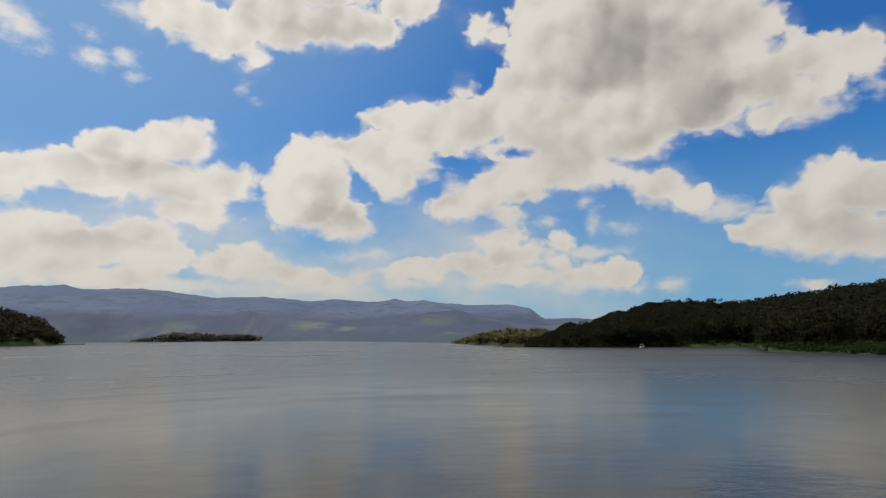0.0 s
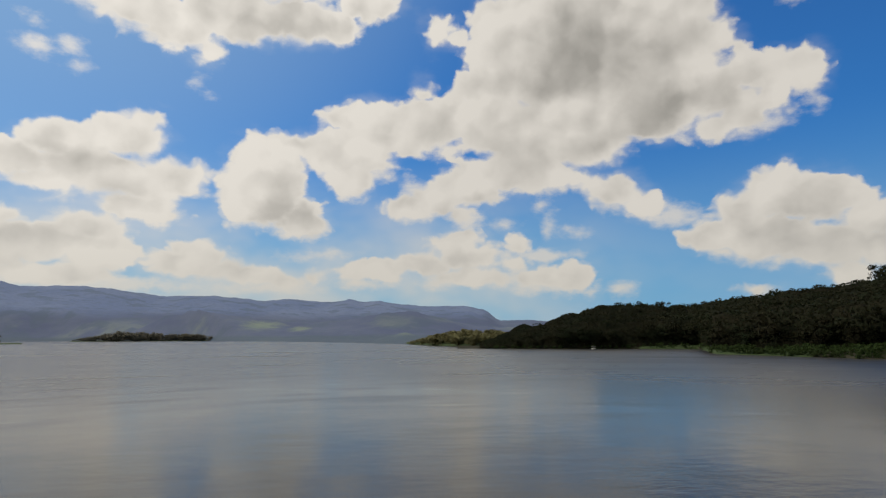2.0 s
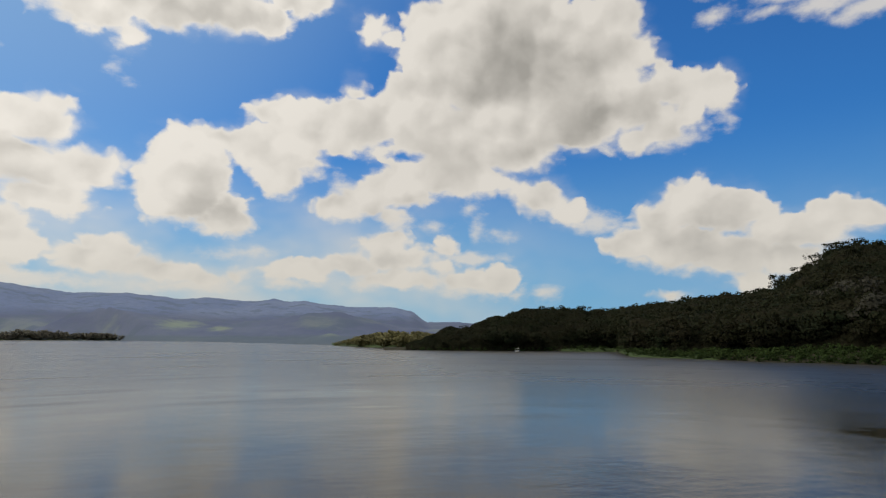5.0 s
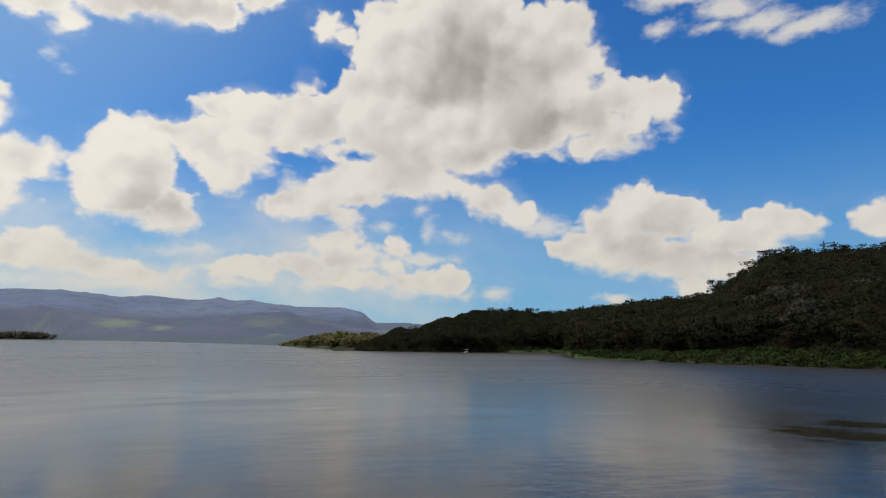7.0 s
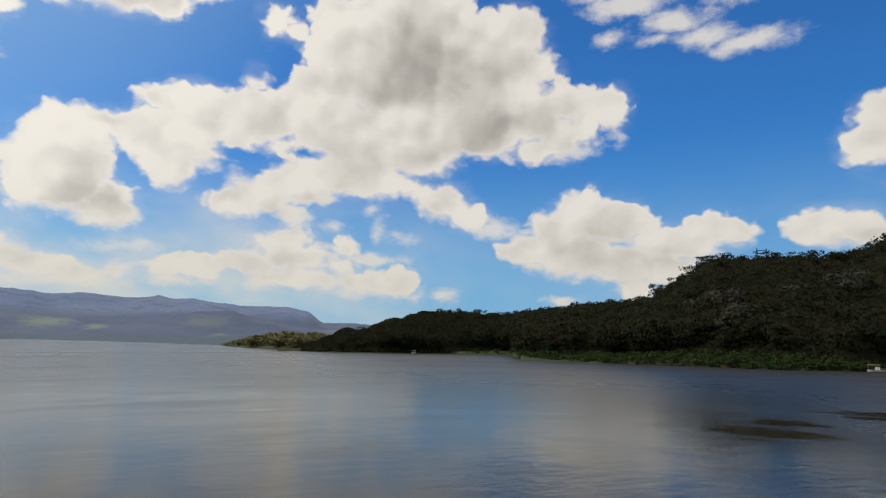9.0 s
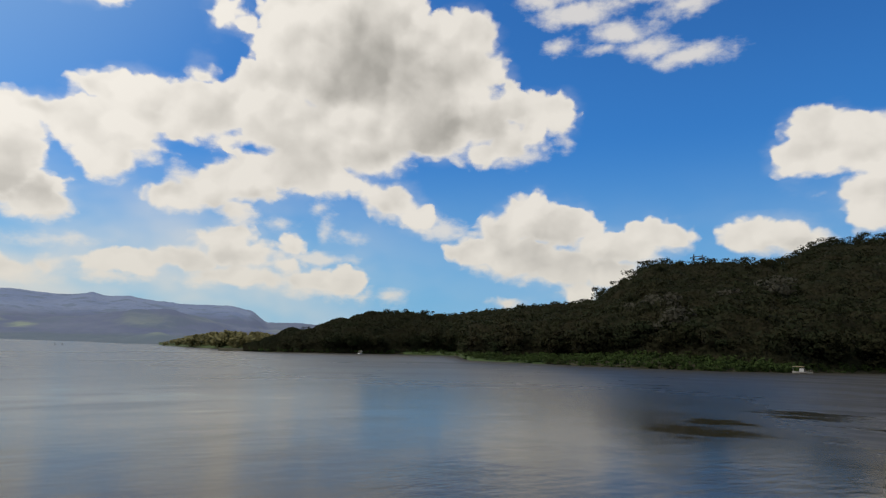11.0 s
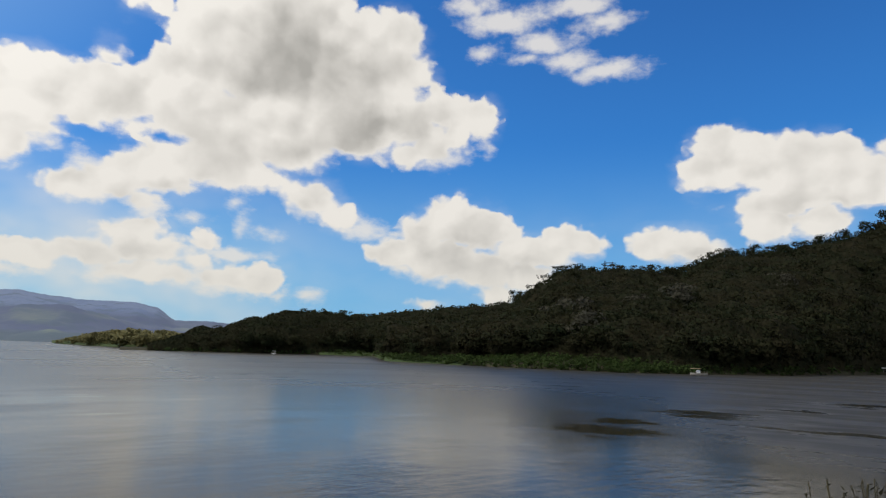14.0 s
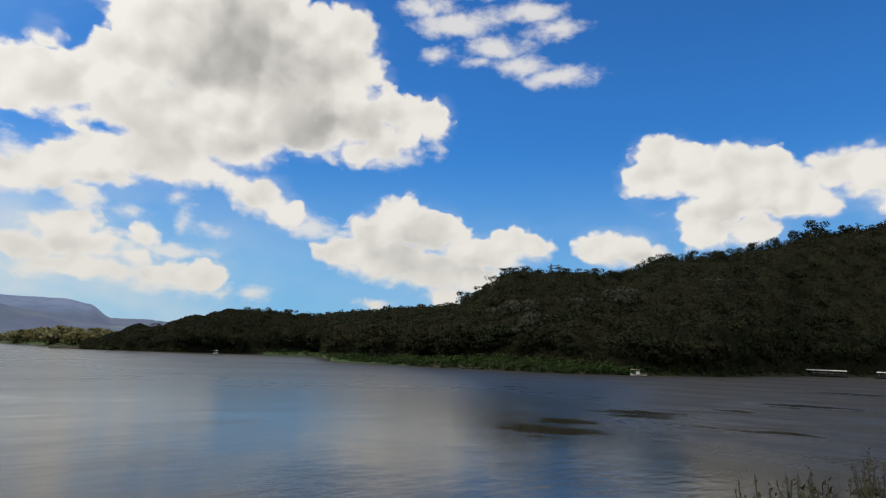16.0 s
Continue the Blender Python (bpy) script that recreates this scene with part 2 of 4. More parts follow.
# billows: each lump is bright towards the sun and grey behind
SIZES = ((0.16, 0.60), (0.36, 0.40))
billow = W.math("SUBTRACT", lumps_at(W.vec("ADD", stir, (-0.8, 1.3, 0)), SIZES), lumps_at(stir, SIZES))
soft = W.math("SUBTRACT", W.noise(W.vec("ADD", flat, (-0.8, 1.6, 0)), 0.16, 4.0, 0.5), W.noise(flat, 0.16, 4.0, 0.5))
heart = W.ramp(W.math("MULTIPLY_ADD", edge_lumps, 0.8, W.math("MULTIPLY_ADD", thin, 3.0, depth_at(bent, DARK))), -2.2, 3.6)
grey = W.math("ADD", W.ramp(sunside, 0.2, 4.5, 0.02, 0.34), W.math("MULTIPLY", heart, 0.50))
grey = W.math("ADD", grey, W.math("MULTIPLY_ADD", soft, 1.0, W.math("MULTIPLY", billow, 0.62)))
grey = W.math("ADD", W.math("MULTIPLY", grey, W.ramp(body, 0.1, 1.5)), 0.04, clamp=True)
sunlit = W.mix(W.ramp(el, 0.0, 14.0), (0.71, 0.69, 0.635), (0.80, 0.775, 0.73))
shaded = W.mix(W.ramp(el, 0.0, 14.0), (0.44, 0.44, 0.43), (0.40, 0.39, 0.365))
sunward = W.vec("DOT_PRODUCT", way, tuple(heading(SUN_AZ, SUN_EL) - Vector(EYE)), out=1)
silver = W.ramp(sunward, 0.58, 0.90, 1.0, 1.22)
cloud_light = W.vec("SCALE", W.mix(grey, sunlit, shaded))
W.feed(W.tree.nodes[-1], {3: silver})
air = W.tree.nodes.new("ShaderNodeTexSky")
air.sky_type, air.sun_disc, air.sun_elevation, air.sun_rotation = "NISHITA", False, radians(SUN_EL), radians(SUN_AZ)
air.air_density, air.dust_density, air.ozone_density = 1.0, 0.6, 3.0
deep = W.mix(1.0, air.outputs[0], (0.023, 0.073, 0.116), "MULTIPLY")
deep = W.mix(0.25, deep, (0.032, 0.160, 0.62))
# away from the sun the blue turns from violet above to cyan below; moist air is paler low down and round the sun
deep = W.mix(W.math("MULTIPLY", W.ramp(el, 33.0, 9.0, 0.0, 0.55), W.ramp(az, 16.0, 40.0)), deep, (0.045, 0.255, 0.70))
deep = W.mix(W.ramp(el, 20.0, 0.0, 0.0, 0.86), deep, W.mix(W.ramp(az, 2.0, 24.0), (0.34, 0.56, 0.71), (0.21, 0.48, 0.74)))
deep = W.mix(W.ramp(sunward, 0.66, 0.98, 0.0, 0.55), deep, (0.40, 0.58, 0.78))
W.tree.links.new(W.add("ShaderNodeBackground", (W.mix(cover, deep, cloud_light), 1.0)), W.tree.nodes.new("ShaderNodeOutputWorld").inputs[0])

sun = new("sun", bpy.data.lights.new("sun", "SUN"))
sun.data.energy, sun.data.angle, sun.data.color = 2.0, radians(6.0), (1.0, 0.94, 0.84)
sun.matrix_world = look(heading(SUN_AZ, SUN_EL, 400), EYE)


# ---- materials ----
def material(name, rough=0.8, spec=0.3, metal=0.0):
    m = bpy.data.materials.new(name)
    m.use_nodes = True
    m.node_tree.nodes.clear()
    n = Nodes(m.node_tree)
    b = m.node_tree.nodes.new("ShaderNodeBsdfPrincipled")
    b.inputs["Roughness"].default_value, b.inputs["Metallic"].default_value = rough, metal
    b.inputs["Specular IOR Level"].default_value = spec
    m.node_tree.links.new(b.outputs[0], m.node_tree.nodes.new("ShaderNodeOutputMaterial").inputs[0])
    return m, n, b


def plug(n, socket, b, name):
    n.tree.links.new(socket, b.inputs[name])


def bump(n, b, height, strength, distance):
    plug(n, n.add("ShaderNodeBump", {"Strength": strength, "Distance": distance, "Height": height}), b, "Normal")


def place_of(n):
    return n.add("ShaderNodeNewGeometry")


def foliage(name, dark, light, warm, scale=0.09):
    m, n, b = material(name, 0.9, 0.08)
    p = place_of(n)
    big = n.ramp(n.noise(p, scale, 3.0), 0.35, 0.65)
    small = n.noise(p, 1.4, 3.0)
    c = n.mix(big, dark, light)
    c = n.mix(n.ramp(small, 0.45, 0.75, 0.0, 0.6), c, warm)
    c = n.mix(n.math("MULTIPLY", n.add("ShaderNodeObjectInfo", out="Random"), 0.45), c, warm)
    plug(n, c, b, "Base Color")
    bump(n, b, n.noise(p, 1.7, 4.0), 0.8, 0.6)
    # leaves let some light through
    glow = n.add("ShaderNodeBsdfTranslucent", {"Color": c})
    out = n.tree.nodes["Material Output"]
    both = n.add("ShaderNodeMixShader", {0: 0.3, 1: b.outputs[0], 2: glow})
    n.tree.links.new(both, out.inputs[0])
    return m


def two_tone(name, a, c, scale, rough=0.8, spec=0.3, metal=0.0, relief=0.2, size=0.02):
    m, n, b = material(name, rough, spec, metal)
    p = place_of(n)
    coarse = n.ramp(n.noise(p, scale, 4.0), 0.35, 0.68)
    grain = n.noise(p, scale * 9, 4.0)
    plug(n, n.mix(n.math("MULTIPLY_ADD", grain, 0.4, n.math("MULTIPLY", coarse, 0.6)), a, c), b, "Base Color")
    bump(n, b, grain, relief, size)
    return m


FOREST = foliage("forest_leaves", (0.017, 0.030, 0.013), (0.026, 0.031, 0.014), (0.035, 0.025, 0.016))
FOREST_FAR = foliage("headland_leaves", (0.145, 0.152, 0.072), (0.205, 0.203, 0.090), (0.240, 0.215, 0.105))
# the island's leaf colour is paled by distance haze mixed into it
ISLE_LEAVES = foliage("hazy_island_leaves", (0.125, 0.130, 0.100), (0.165, 0.165, 0.120), (0.180, 0.160, 0.125))
POINT_LEAVES = foliage("point_leaves", (0.030, 0.030, 0.019), (0.048, 0.046, 0.026), (0.075, 0.058, 0.038))
BARK = two_tone("bark", (0.05, 0.042, 0.034), (0.11, 0.095, 0.08), 2.0, 0.9, 0.2)
BANK_LEAVES = foliage("bank_leaves", (0.030, 0.064, 0.018), (0.050, 0.102, 0.026), (0.058, 0.072, 0.027))
WEED = foliage("weed_leaves", (0.028, 0.031, 0.018), (0.044, 0.045, 0.025), (0.066, 0.056, 0.036), 0.4)
PALE_LEAVES = foliage("pale_leaves", (0.050, 0.053, 0.040), (0.074, 0.074, 0.056), (0.084, 0.075, 0.059))
STEM = two_tone("weed_stem", (0.06, 0.055, 0.03), (0.10, 0.085, 0.05), 4.0)
WHITE = two_tone("white_paint", (0.78, 0.78, 0.76), (0.84, 0.84, 0.82), 1.2, 0.4, 0.4, relief=0.03, size=0.004)
WORN_WHITE = two_tone("worn_white_paint", (0.28, 0.265, 0.24), (0.46, 0.44, 0.40), 1.5, 0.55, 0.3, relief=0.05, size=0.004)
TAN = two_tone("tan_canvas", (0.22, 0.17, 0.11), (0.30, 0.23, 0.15), 1.5, 0.85, 0.15, relief=0.08, size=0.004)
DARK_HULL = two_tone("dark_hull_paint", (0.025, 0.022, 0.022), (0.05, 0.042, 0.04), 1.2, 0.5, 0.4, relief=0.05, size=0.004)
BENCH = two_tone("bench_vinyl", (0.10, 0.035, 0.03), (0.14, 0.05, 0.04), 2.0, 0.6)
STEEL = two_tone("dull_steel", (0.30, 0.30, 0.30), (0.42, 0.42, 0.41), 3.0, 0.4, 0.5, 0.9, relief=0.03, size=0.003)
GLASS = two_tone("dark_window_glass", (0.012, 0.014, 0.016), (0.018, 0.02, 0.022), 1.0, 0.06, 0.5, relief=0.0)
SOIL = two_tone("shaded_soil", (0.03, 0.03, 0.018), (0.05, 0.046, 0.027), 0.15, 0.95, 0.1)
GRASS_LAND = two_tone("bank_grass", (0.036, 0.056, 0.020), (0.058, 0.090, 0.030), 0.12, 0.9, 0.15)
BED = two_tone("lake_bed", (0.06, 0.055, 0.04), (0.09, 0.08, 0.06), 0.02, 0.95, 0.1)


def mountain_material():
    m, n, b = material("haze_tinted_mountain", 0.95, 0.05)
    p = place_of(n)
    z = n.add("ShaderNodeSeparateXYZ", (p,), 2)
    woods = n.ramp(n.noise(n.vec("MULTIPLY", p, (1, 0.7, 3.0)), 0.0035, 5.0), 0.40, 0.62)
    # distance haze is put into the colour: blue throughout, paler on the upper slopes
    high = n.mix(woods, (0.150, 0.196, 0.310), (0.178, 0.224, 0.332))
    less_hazed = n.mix(woods, (0.106, 0.128, 0.202), (0.134, 0.158, 0.224))
    c = n.mix(n.ramp(n.math("MULTIPLY_ADD", n.noise(p, 0.004, 3.0), 50.0, z), 95.0, 150.0), less_hazed, high)
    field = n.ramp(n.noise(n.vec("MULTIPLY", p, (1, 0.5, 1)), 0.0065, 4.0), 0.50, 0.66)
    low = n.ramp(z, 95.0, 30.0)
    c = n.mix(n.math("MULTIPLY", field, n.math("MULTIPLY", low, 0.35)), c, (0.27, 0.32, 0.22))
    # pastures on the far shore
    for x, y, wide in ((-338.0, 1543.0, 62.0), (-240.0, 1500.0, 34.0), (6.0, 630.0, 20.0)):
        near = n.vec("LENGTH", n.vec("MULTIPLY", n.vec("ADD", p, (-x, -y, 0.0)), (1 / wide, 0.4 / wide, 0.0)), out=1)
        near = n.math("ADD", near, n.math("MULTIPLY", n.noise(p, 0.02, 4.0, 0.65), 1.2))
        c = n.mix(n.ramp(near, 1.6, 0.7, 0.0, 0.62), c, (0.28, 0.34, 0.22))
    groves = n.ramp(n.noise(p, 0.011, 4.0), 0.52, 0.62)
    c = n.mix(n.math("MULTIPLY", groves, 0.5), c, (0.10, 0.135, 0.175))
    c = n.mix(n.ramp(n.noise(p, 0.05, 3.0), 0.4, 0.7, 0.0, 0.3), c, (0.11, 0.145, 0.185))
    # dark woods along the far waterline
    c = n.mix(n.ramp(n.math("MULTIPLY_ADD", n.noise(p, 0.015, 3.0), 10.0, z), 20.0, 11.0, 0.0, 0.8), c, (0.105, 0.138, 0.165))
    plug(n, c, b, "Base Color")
    # woods seen from so far scatter light much alike on every slope
    even = n.vec("NORMALIZE", n.vec("MULTIPLY_ADD", n.add("ShaderNodeNewGeometry", out="Normal"), (0.45, 0.45, 0.45), (0.0, 0.0, 0.55)))
    plug(n, n.add("ShaderNodeBump", {"Strength": 0.35, "Distance": 6.0, "Height": n.noise(p, 0.03, 5.0), "Normal": even}), b, "Normal")
    return m


def water_material():
    m, n, b = material("lake_water", 0.12, 0.5)
    b.inputs["IOR"].default_value = 1.333
    p = place_of(n)
    # wind lanes: long arcs of slick and ruffled water; close under the bank the water is calmer
    off = n.vec("ADD", p, (-10.0, -15.0, 0.0))
    reach = n.vec("LENGTH", off, out=1)
    parts = n.tree.nodes.new("ShaderNodeSeparateXYZ")
    n.tree.links.new(off, parts.inputs[0])
    bearing = n.math("ARCTAN2", parts.outputs[0], parts.outputs[1])
    arcs = n.add("ShaderNodeCombineXYZ", (n.math("MULTIPLY", n.math("LOGARITHM", n.math("ADD", reach, 12.0), 2.718), 4.2), n.math("MULTIPLY_ADD", bearing, 1.6, -0.125), 0.0))
    lanes = n.noise(n.vec("MULTIPLY_ADD", n.vec("SUBTRACT", n.noise(n.vec("MULTIPLY", p, (0.12, 0.12, 0)), 1.0, 3.0, 0.5, out=1), (0.5, 0.5, 0.5)), (0.28, 0.28, 0.0), arcs), 1.0, 4.0, 0.55)
    ruffle = n.ramp(lanes, 0.35, 0.47)
    open_water = n.ramp(reach, 12.0, 80.0)
    # the cove under the hill lies sheltered: long calm slicks between ruffled bands, by bearing, distance and half-widths
    cove = n.math("MULTIPLY", n.math("MULTIPLY_ADD", n.ramp(bearing, 0.70, 1.05), 0.7, n.ramp(bearing, 0.15, 0.5, 0.0, 0.3)), n.ramp(reach, 10.0, 60.0))
    whence = n.tree.nodes.new("ShaderNodeSeparateXYZ")
    n.tree.links.new(p, whence.inputs[0])
    polar = n.add("ShaderNodeCombineXYZ", (n.math("MULTIPLY", n.math("ARCTAN2", whence.outputs[0], whence.outputs[1]), 57.2958),
                                           n.math("LOGARITHM", n.vec("LENGTH", p, out=1), 2.71828), 0.0))
    # at its far end the breeze comes round the hill
    gusty = n.math("MULTIPLY", n.ramp(n.add("ShaderNodeSeparateXYZ", (polar,), 0), 51.0, 62.0), n.ramp(reach, 14.0, 40.0))
    bands = n.ramp(n.noise(n.vec("MULTIPLY", polar, (0.10, 13.0, 0.0)), 1.0, 4.0, 0.55), 0.36, 0.64)
    sway = n.vec("SUBTRACT", n.noise(n.vec("MULTIPLY", polar, (0.25, 9.0, 0.0)), 1.0, 4.0, 0.6, out=1), (0.5, 0.5, 0.5))
    swayed = n.vec("MULTIPLY_ADD", sway, (5.0, 0.14, 0.0), polar)
    calm = None
    for az_mid, far, half, thick in ((48.0, 41.0, 8.0, 0.10), (50.0, 46.5, 5.0, 0.05), (57.5, 56.0, 7.0, 0.13), (65.0, 49.0, 11.0, 0.075),
                                     (69.0, 79.0, 10.0, 0.075), (73.0, 118.0, 8.0, 0.09), (63.0, 66.0, 4.0, 0.05)):
        q = n.vec("MULTIPLY_ADD", swayed, (1 / half, 1 / thick, 0.0), (-az_mid / half, -math.log(far) / thick, 0.0))
        inside = n.ramp(n.vec("LENGTH", q, out=1), 1.0, 0.0)
        calm = inside if calm is None else n.math("MAXIMUM", calm, inside)
    strands = n.noise(n.vec("MULTIPLY", polar, (0.14, 34.0, 0.0)), 1.0, 4.0, 0.6)
    calm = n.ramp(n.math("MULTIPLY_ADD", n.math("SUBTRACT", strands, 0.5), 2.6, calm), 0.14, 0.98)
    slick = n.math("MULTIPLY", n.math("SUBTRACT", 1.0, ruffle), 0.02)
    silt = n.noise(n.vec("MULTIPLY", p, (0.008, 0.02, 0)), 1.0, 3.0)
    plug(n, n.mix(silt, (0.021, 0.0195, 0.014), (0.029, 0.0265, 0.019)), b, "Base Color")
    # cat's-paws: long darker streaks where gusts roughen the lake
    paws = n.ramp(n.noise(n.vec("MULTIPLY", arcs, (1.5, 0.9, 1.0)), 1.0, 3.0, 0.55), 0.50, 0.78)
    rough = n.math("ADD", n.math("MULTIPLY_ADD", open_water, 0.11, 0.16), n.math("MULTIPLY_ADD", gusty, n.math("MULTIPLY_ADD", bands, 0.30, 0.14), n.math("MULTIPLY", cove, 0.04)))
    # off the wooded shore the breeze ruffles the lake
    offshore = n.math("MULTIPLY", n.ramp(bearing, 0.05, 0.30), n.ramp(reach, 50.0, 130.0))
    rough = n.math("MULTIPLY_ADD", offshore, 0.10, rough)
    # out to the left lie long streaks where gusts roughen the water
    breeze = n.math("MULTIPLY", n.ramp(bearing, 0.0, -0.35), n.ramp(reach, 14.0, 60.0))
    streak = n.ramp(n.noise(n.vec("MULTIPLY", arcs, (1.9, 1.1, 1.0)), 1.0, 3.0, 0.55), 0.48, 0.74)
    rough = n.math("MULTIPLY_ADD", breeze, n.math("MULTIPLY_ADD", streak, 0.13, -0.08), rough)
    rough = n.math("SUBTRACT", n.math("MULTIPLY_ADD", paws, 0.06, rough), slick)
    rough = n.math("MULTIPLY", rough, n.math("MULTIPLY_ADD", calm, -0.75, 1.0))
    plug(n, rough, b, "Roughness")
    ripple = n.noise(n.vec("MULTIPLY", p, (0.9, 1.5, 1)), 1.0, 4.0, 0.6)
    swell = n.noise(n.vec("MULTIPLY", p, (0.10, 0.20, 1)), 1.0, 3.0, 0.5)
    ripple_high = n.math("ADD", n.math("MULTIPLY_ADD", ruffle, 0.018, 0.012), n.math("MULTIPLY", paws, 0.012))
    ripple_high = n.math("MULTIPLY", ripple_high, n.math("MULTIPLY_ADD", calm, -0.45, 0.62))
    # gusts ruffle two spots close under the bank
    for x, y, wide in ((21.5, 15.5, 6.0), (11.0, 21.5, 5.0)):
        spot = n.ramp(n.vec("LENGTH", n.vec("ADD", p, (-x, -y, 0.0)), out=1), wide, 0.3 * wide, 0.0, 0.05)
        ripple_high = n.math("ADD", ripple_high, spot)
    h = n.math("ADD", n.math("MULTIPLY", n.math("SUBTRACT", ripple, 0.5), ripple_high), n.math("MULTIPLY", swell, 0.09))
    h = n.math("MULTIPLY", h, n.ramp(reach, 12.0, 62.0, 1.0, 0.0))
    bump(n, b, h, 0.6, 1.0)
    return m


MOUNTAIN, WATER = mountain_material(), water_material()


# ---- mesh helpers ----
def part(name, bm, mat, parent=None, label=""):
    me = bpy.data.meshes.new(name)
    bm.to_mesh(me)
    bm.free()
    me.materials.append(mat)
    ob = new(name, me)
    ob.parent = parent
    if label:
        ob["label"] = label
    return ob


def raw(name, verts, faces, mat, parent=None, smooth=False):
    me = bpy.data.meshes.new(name)
    me.from_pydata([tuple(v) for v in verts] if not isinstance(verts, list) else verts, [], faces if isinstance(faces, list) else faces.tolist())
    me.materials.append(mat)
    if smooth:
        me.shade_smooth()
    ob = new(name, me)
    ob.parent = parent
    return ob


def grid(name, us, vs, place, mat):
    """A sheet: place(u, v) gives the point for each pair."""
    verts = [place(u, v) for u in us for v in vs]
    m = len(vs)
    faces = [(i * m + j, i * m + j + 1, (i + 1) * m + j + 1, (i + 1) * m + j) for i in range(len(us) - 1) for j in range(m - 1)]
    return raw(name, verts, faces, mat, smooth=True)


def smooth_table(rows, column):
    """A soft curve through one column of a table whose first column is the angle."""
    xs, ys = [r[0] for r in rows], [r[column] for r in rows]

    def at(x):
        x = min(max(x, xs[0]), xs[-1])
        i = min(max(int(np.searchsorted(xs, x)) - 1, 0), len(xs) - 2)
        s = (x - xs[i]) / (xs[i + 1] - xs[i])
        s = s * s * (3 - 2 * s) * 0.5 + s * 0.5
        return ys[i] + (ys[i + 1] - ys[i]) * s
    return at


def fbm(x, y, z=0.0, octaves=4):
    return noise.fractal(Vector((x, y, z)), 1.0, 2.0, octaves)


def flat_way(az_deg, r, z):
    a = radians(az_deg)
    return (r * math.sin(a), r * math.cos(a), z)


# ---- ground and water ----
def disc(name, radius, z, mat, rings):
    rs = [radius * (k / rings) ** 2.5 for k in range(1, rings + 1)]
    verts, faces, m = [(0, 0, z)], [], 96
    for r in rs:
        verts += [(r * math.cos(2 * math.pi * k / m), r * math.sin(2 * math.pi * k / m), z) for k in range(m)]
    faces += [(0, 1 + k, 1 + (k + 1) % m) for k in range(m)]
    for i in range(rings - 1):
        a, b = 1 + i * m, 1 + (i + 1) * m
        faces += [(a + k, b + k, b + (k + 1) % m, a + (k + 1) % m) for k in range(m)]
    return raw(name, verts, faces, mat)


tagged(disc("ground", 4900, -3.0, BED, 12), "brown silty lake bed under the water", "ground", kind="structure")
tagged(disc("water", 4900, 0.0, WATER, 12), "wide grey-blue lake with light wind ripples", "lake", kind="structure")

# ---- the far mountains: degrees, skyline's elevation ----
SKYLINE = [(-70, 3.0), (-55, 4.4), (-45, 3.6), (-36.4, 4.0), (-32.4, 4.3), (-31, 4.05), (-27.5, 4.15), (-24.5, 4.05), (-21, 3.55), (-18.4, 3.68),
           (-14.9, 3.55), (-12.4, 3.25), (-10.3, 3.52), (-7.7, 3.27), (-6.3, 3.22), (-4.7, 3.48), (-3.4, 3.26), (-2.1, 3.38),
           (0, 3.02), (2.2, 2.88), (4.5, 2.82), (6.4, 2.87), (8, 2.5), (9.6, 1.5), (12, 1.55), (16, 1.2), (24, 1.3), (40, 1.2)]
crest_el = smooth_table(SKYLINE, 1)


# the far shore comes nearer from left to right: degrees, distance
FAR_SHORE = [(-70, 2300), (-30, 2300), (-19, 1700), (-12, 1050), (-6, 690), (-2, 545), (1, 505), (10, 500), (40, 500)]
far_shore = smooth_table(FAR_SHORE, 1)


def mountain_at(az_deg, r):
    top = math.tan(radians(crest_el(az_deg))) * 3300 + 5
    x, y, _ = flat_way(az_deg, r, 0)
    rough = fbm(x * 0.0016, y * 0.0016, 3.0, 5)
    ridge = top * math.exp(-((r - 3300) / 900) ** 2) * (1 + 0.025 * fbm(az_deg * 0.7, r * 0.002, 1.0, 4))
    mid = (72 - 30 * min(1, max(0, (az_deg - 1) / 6)) + 26 * fbm(x * 0.0024, y * 0.0012, 7.0, 4)) * math.exp(-((r - 1750) / 330) ** 2)
    paddock = 5.5 * math.exp(-((az_deg - 0.6) / 2.2) ** 2 - ((r - 640) / 90) ** 2) * (1 + 0.4 * fbm(x * 0.02, y * 0.02, 5.0, 3))
    shore = far_shore(az_deg)
    foot = min(1.0, max(0.0, (r - shore - 0.06 * shore * fbm(az_deg * 0.12, 2.0)) / (0.1 * shore)))
    gully = 1 - 0.14 * max(0.0, rough) * math.exp(-((r - 2500) / 500) ** 2)
    return (max(ridge * gully, mid * (0.88 + 0.17 * math.cos(az_deg * 0.31)), paddock) + 2.5 + 3.2 * fbm(x * 0.03, y * 0.03, 2.0, 3)) * foot - 2.0 * (1 - foot)


mountain_rs = [440 + 26 * k for k in range(40)] + [1480 + 60 * k for k in range(42)]
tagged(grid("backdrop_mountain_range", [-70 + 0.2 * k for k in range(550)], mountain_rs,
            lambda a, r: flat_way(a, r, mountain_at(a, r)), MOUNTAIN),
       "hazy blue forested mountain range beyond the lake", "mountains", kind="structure")

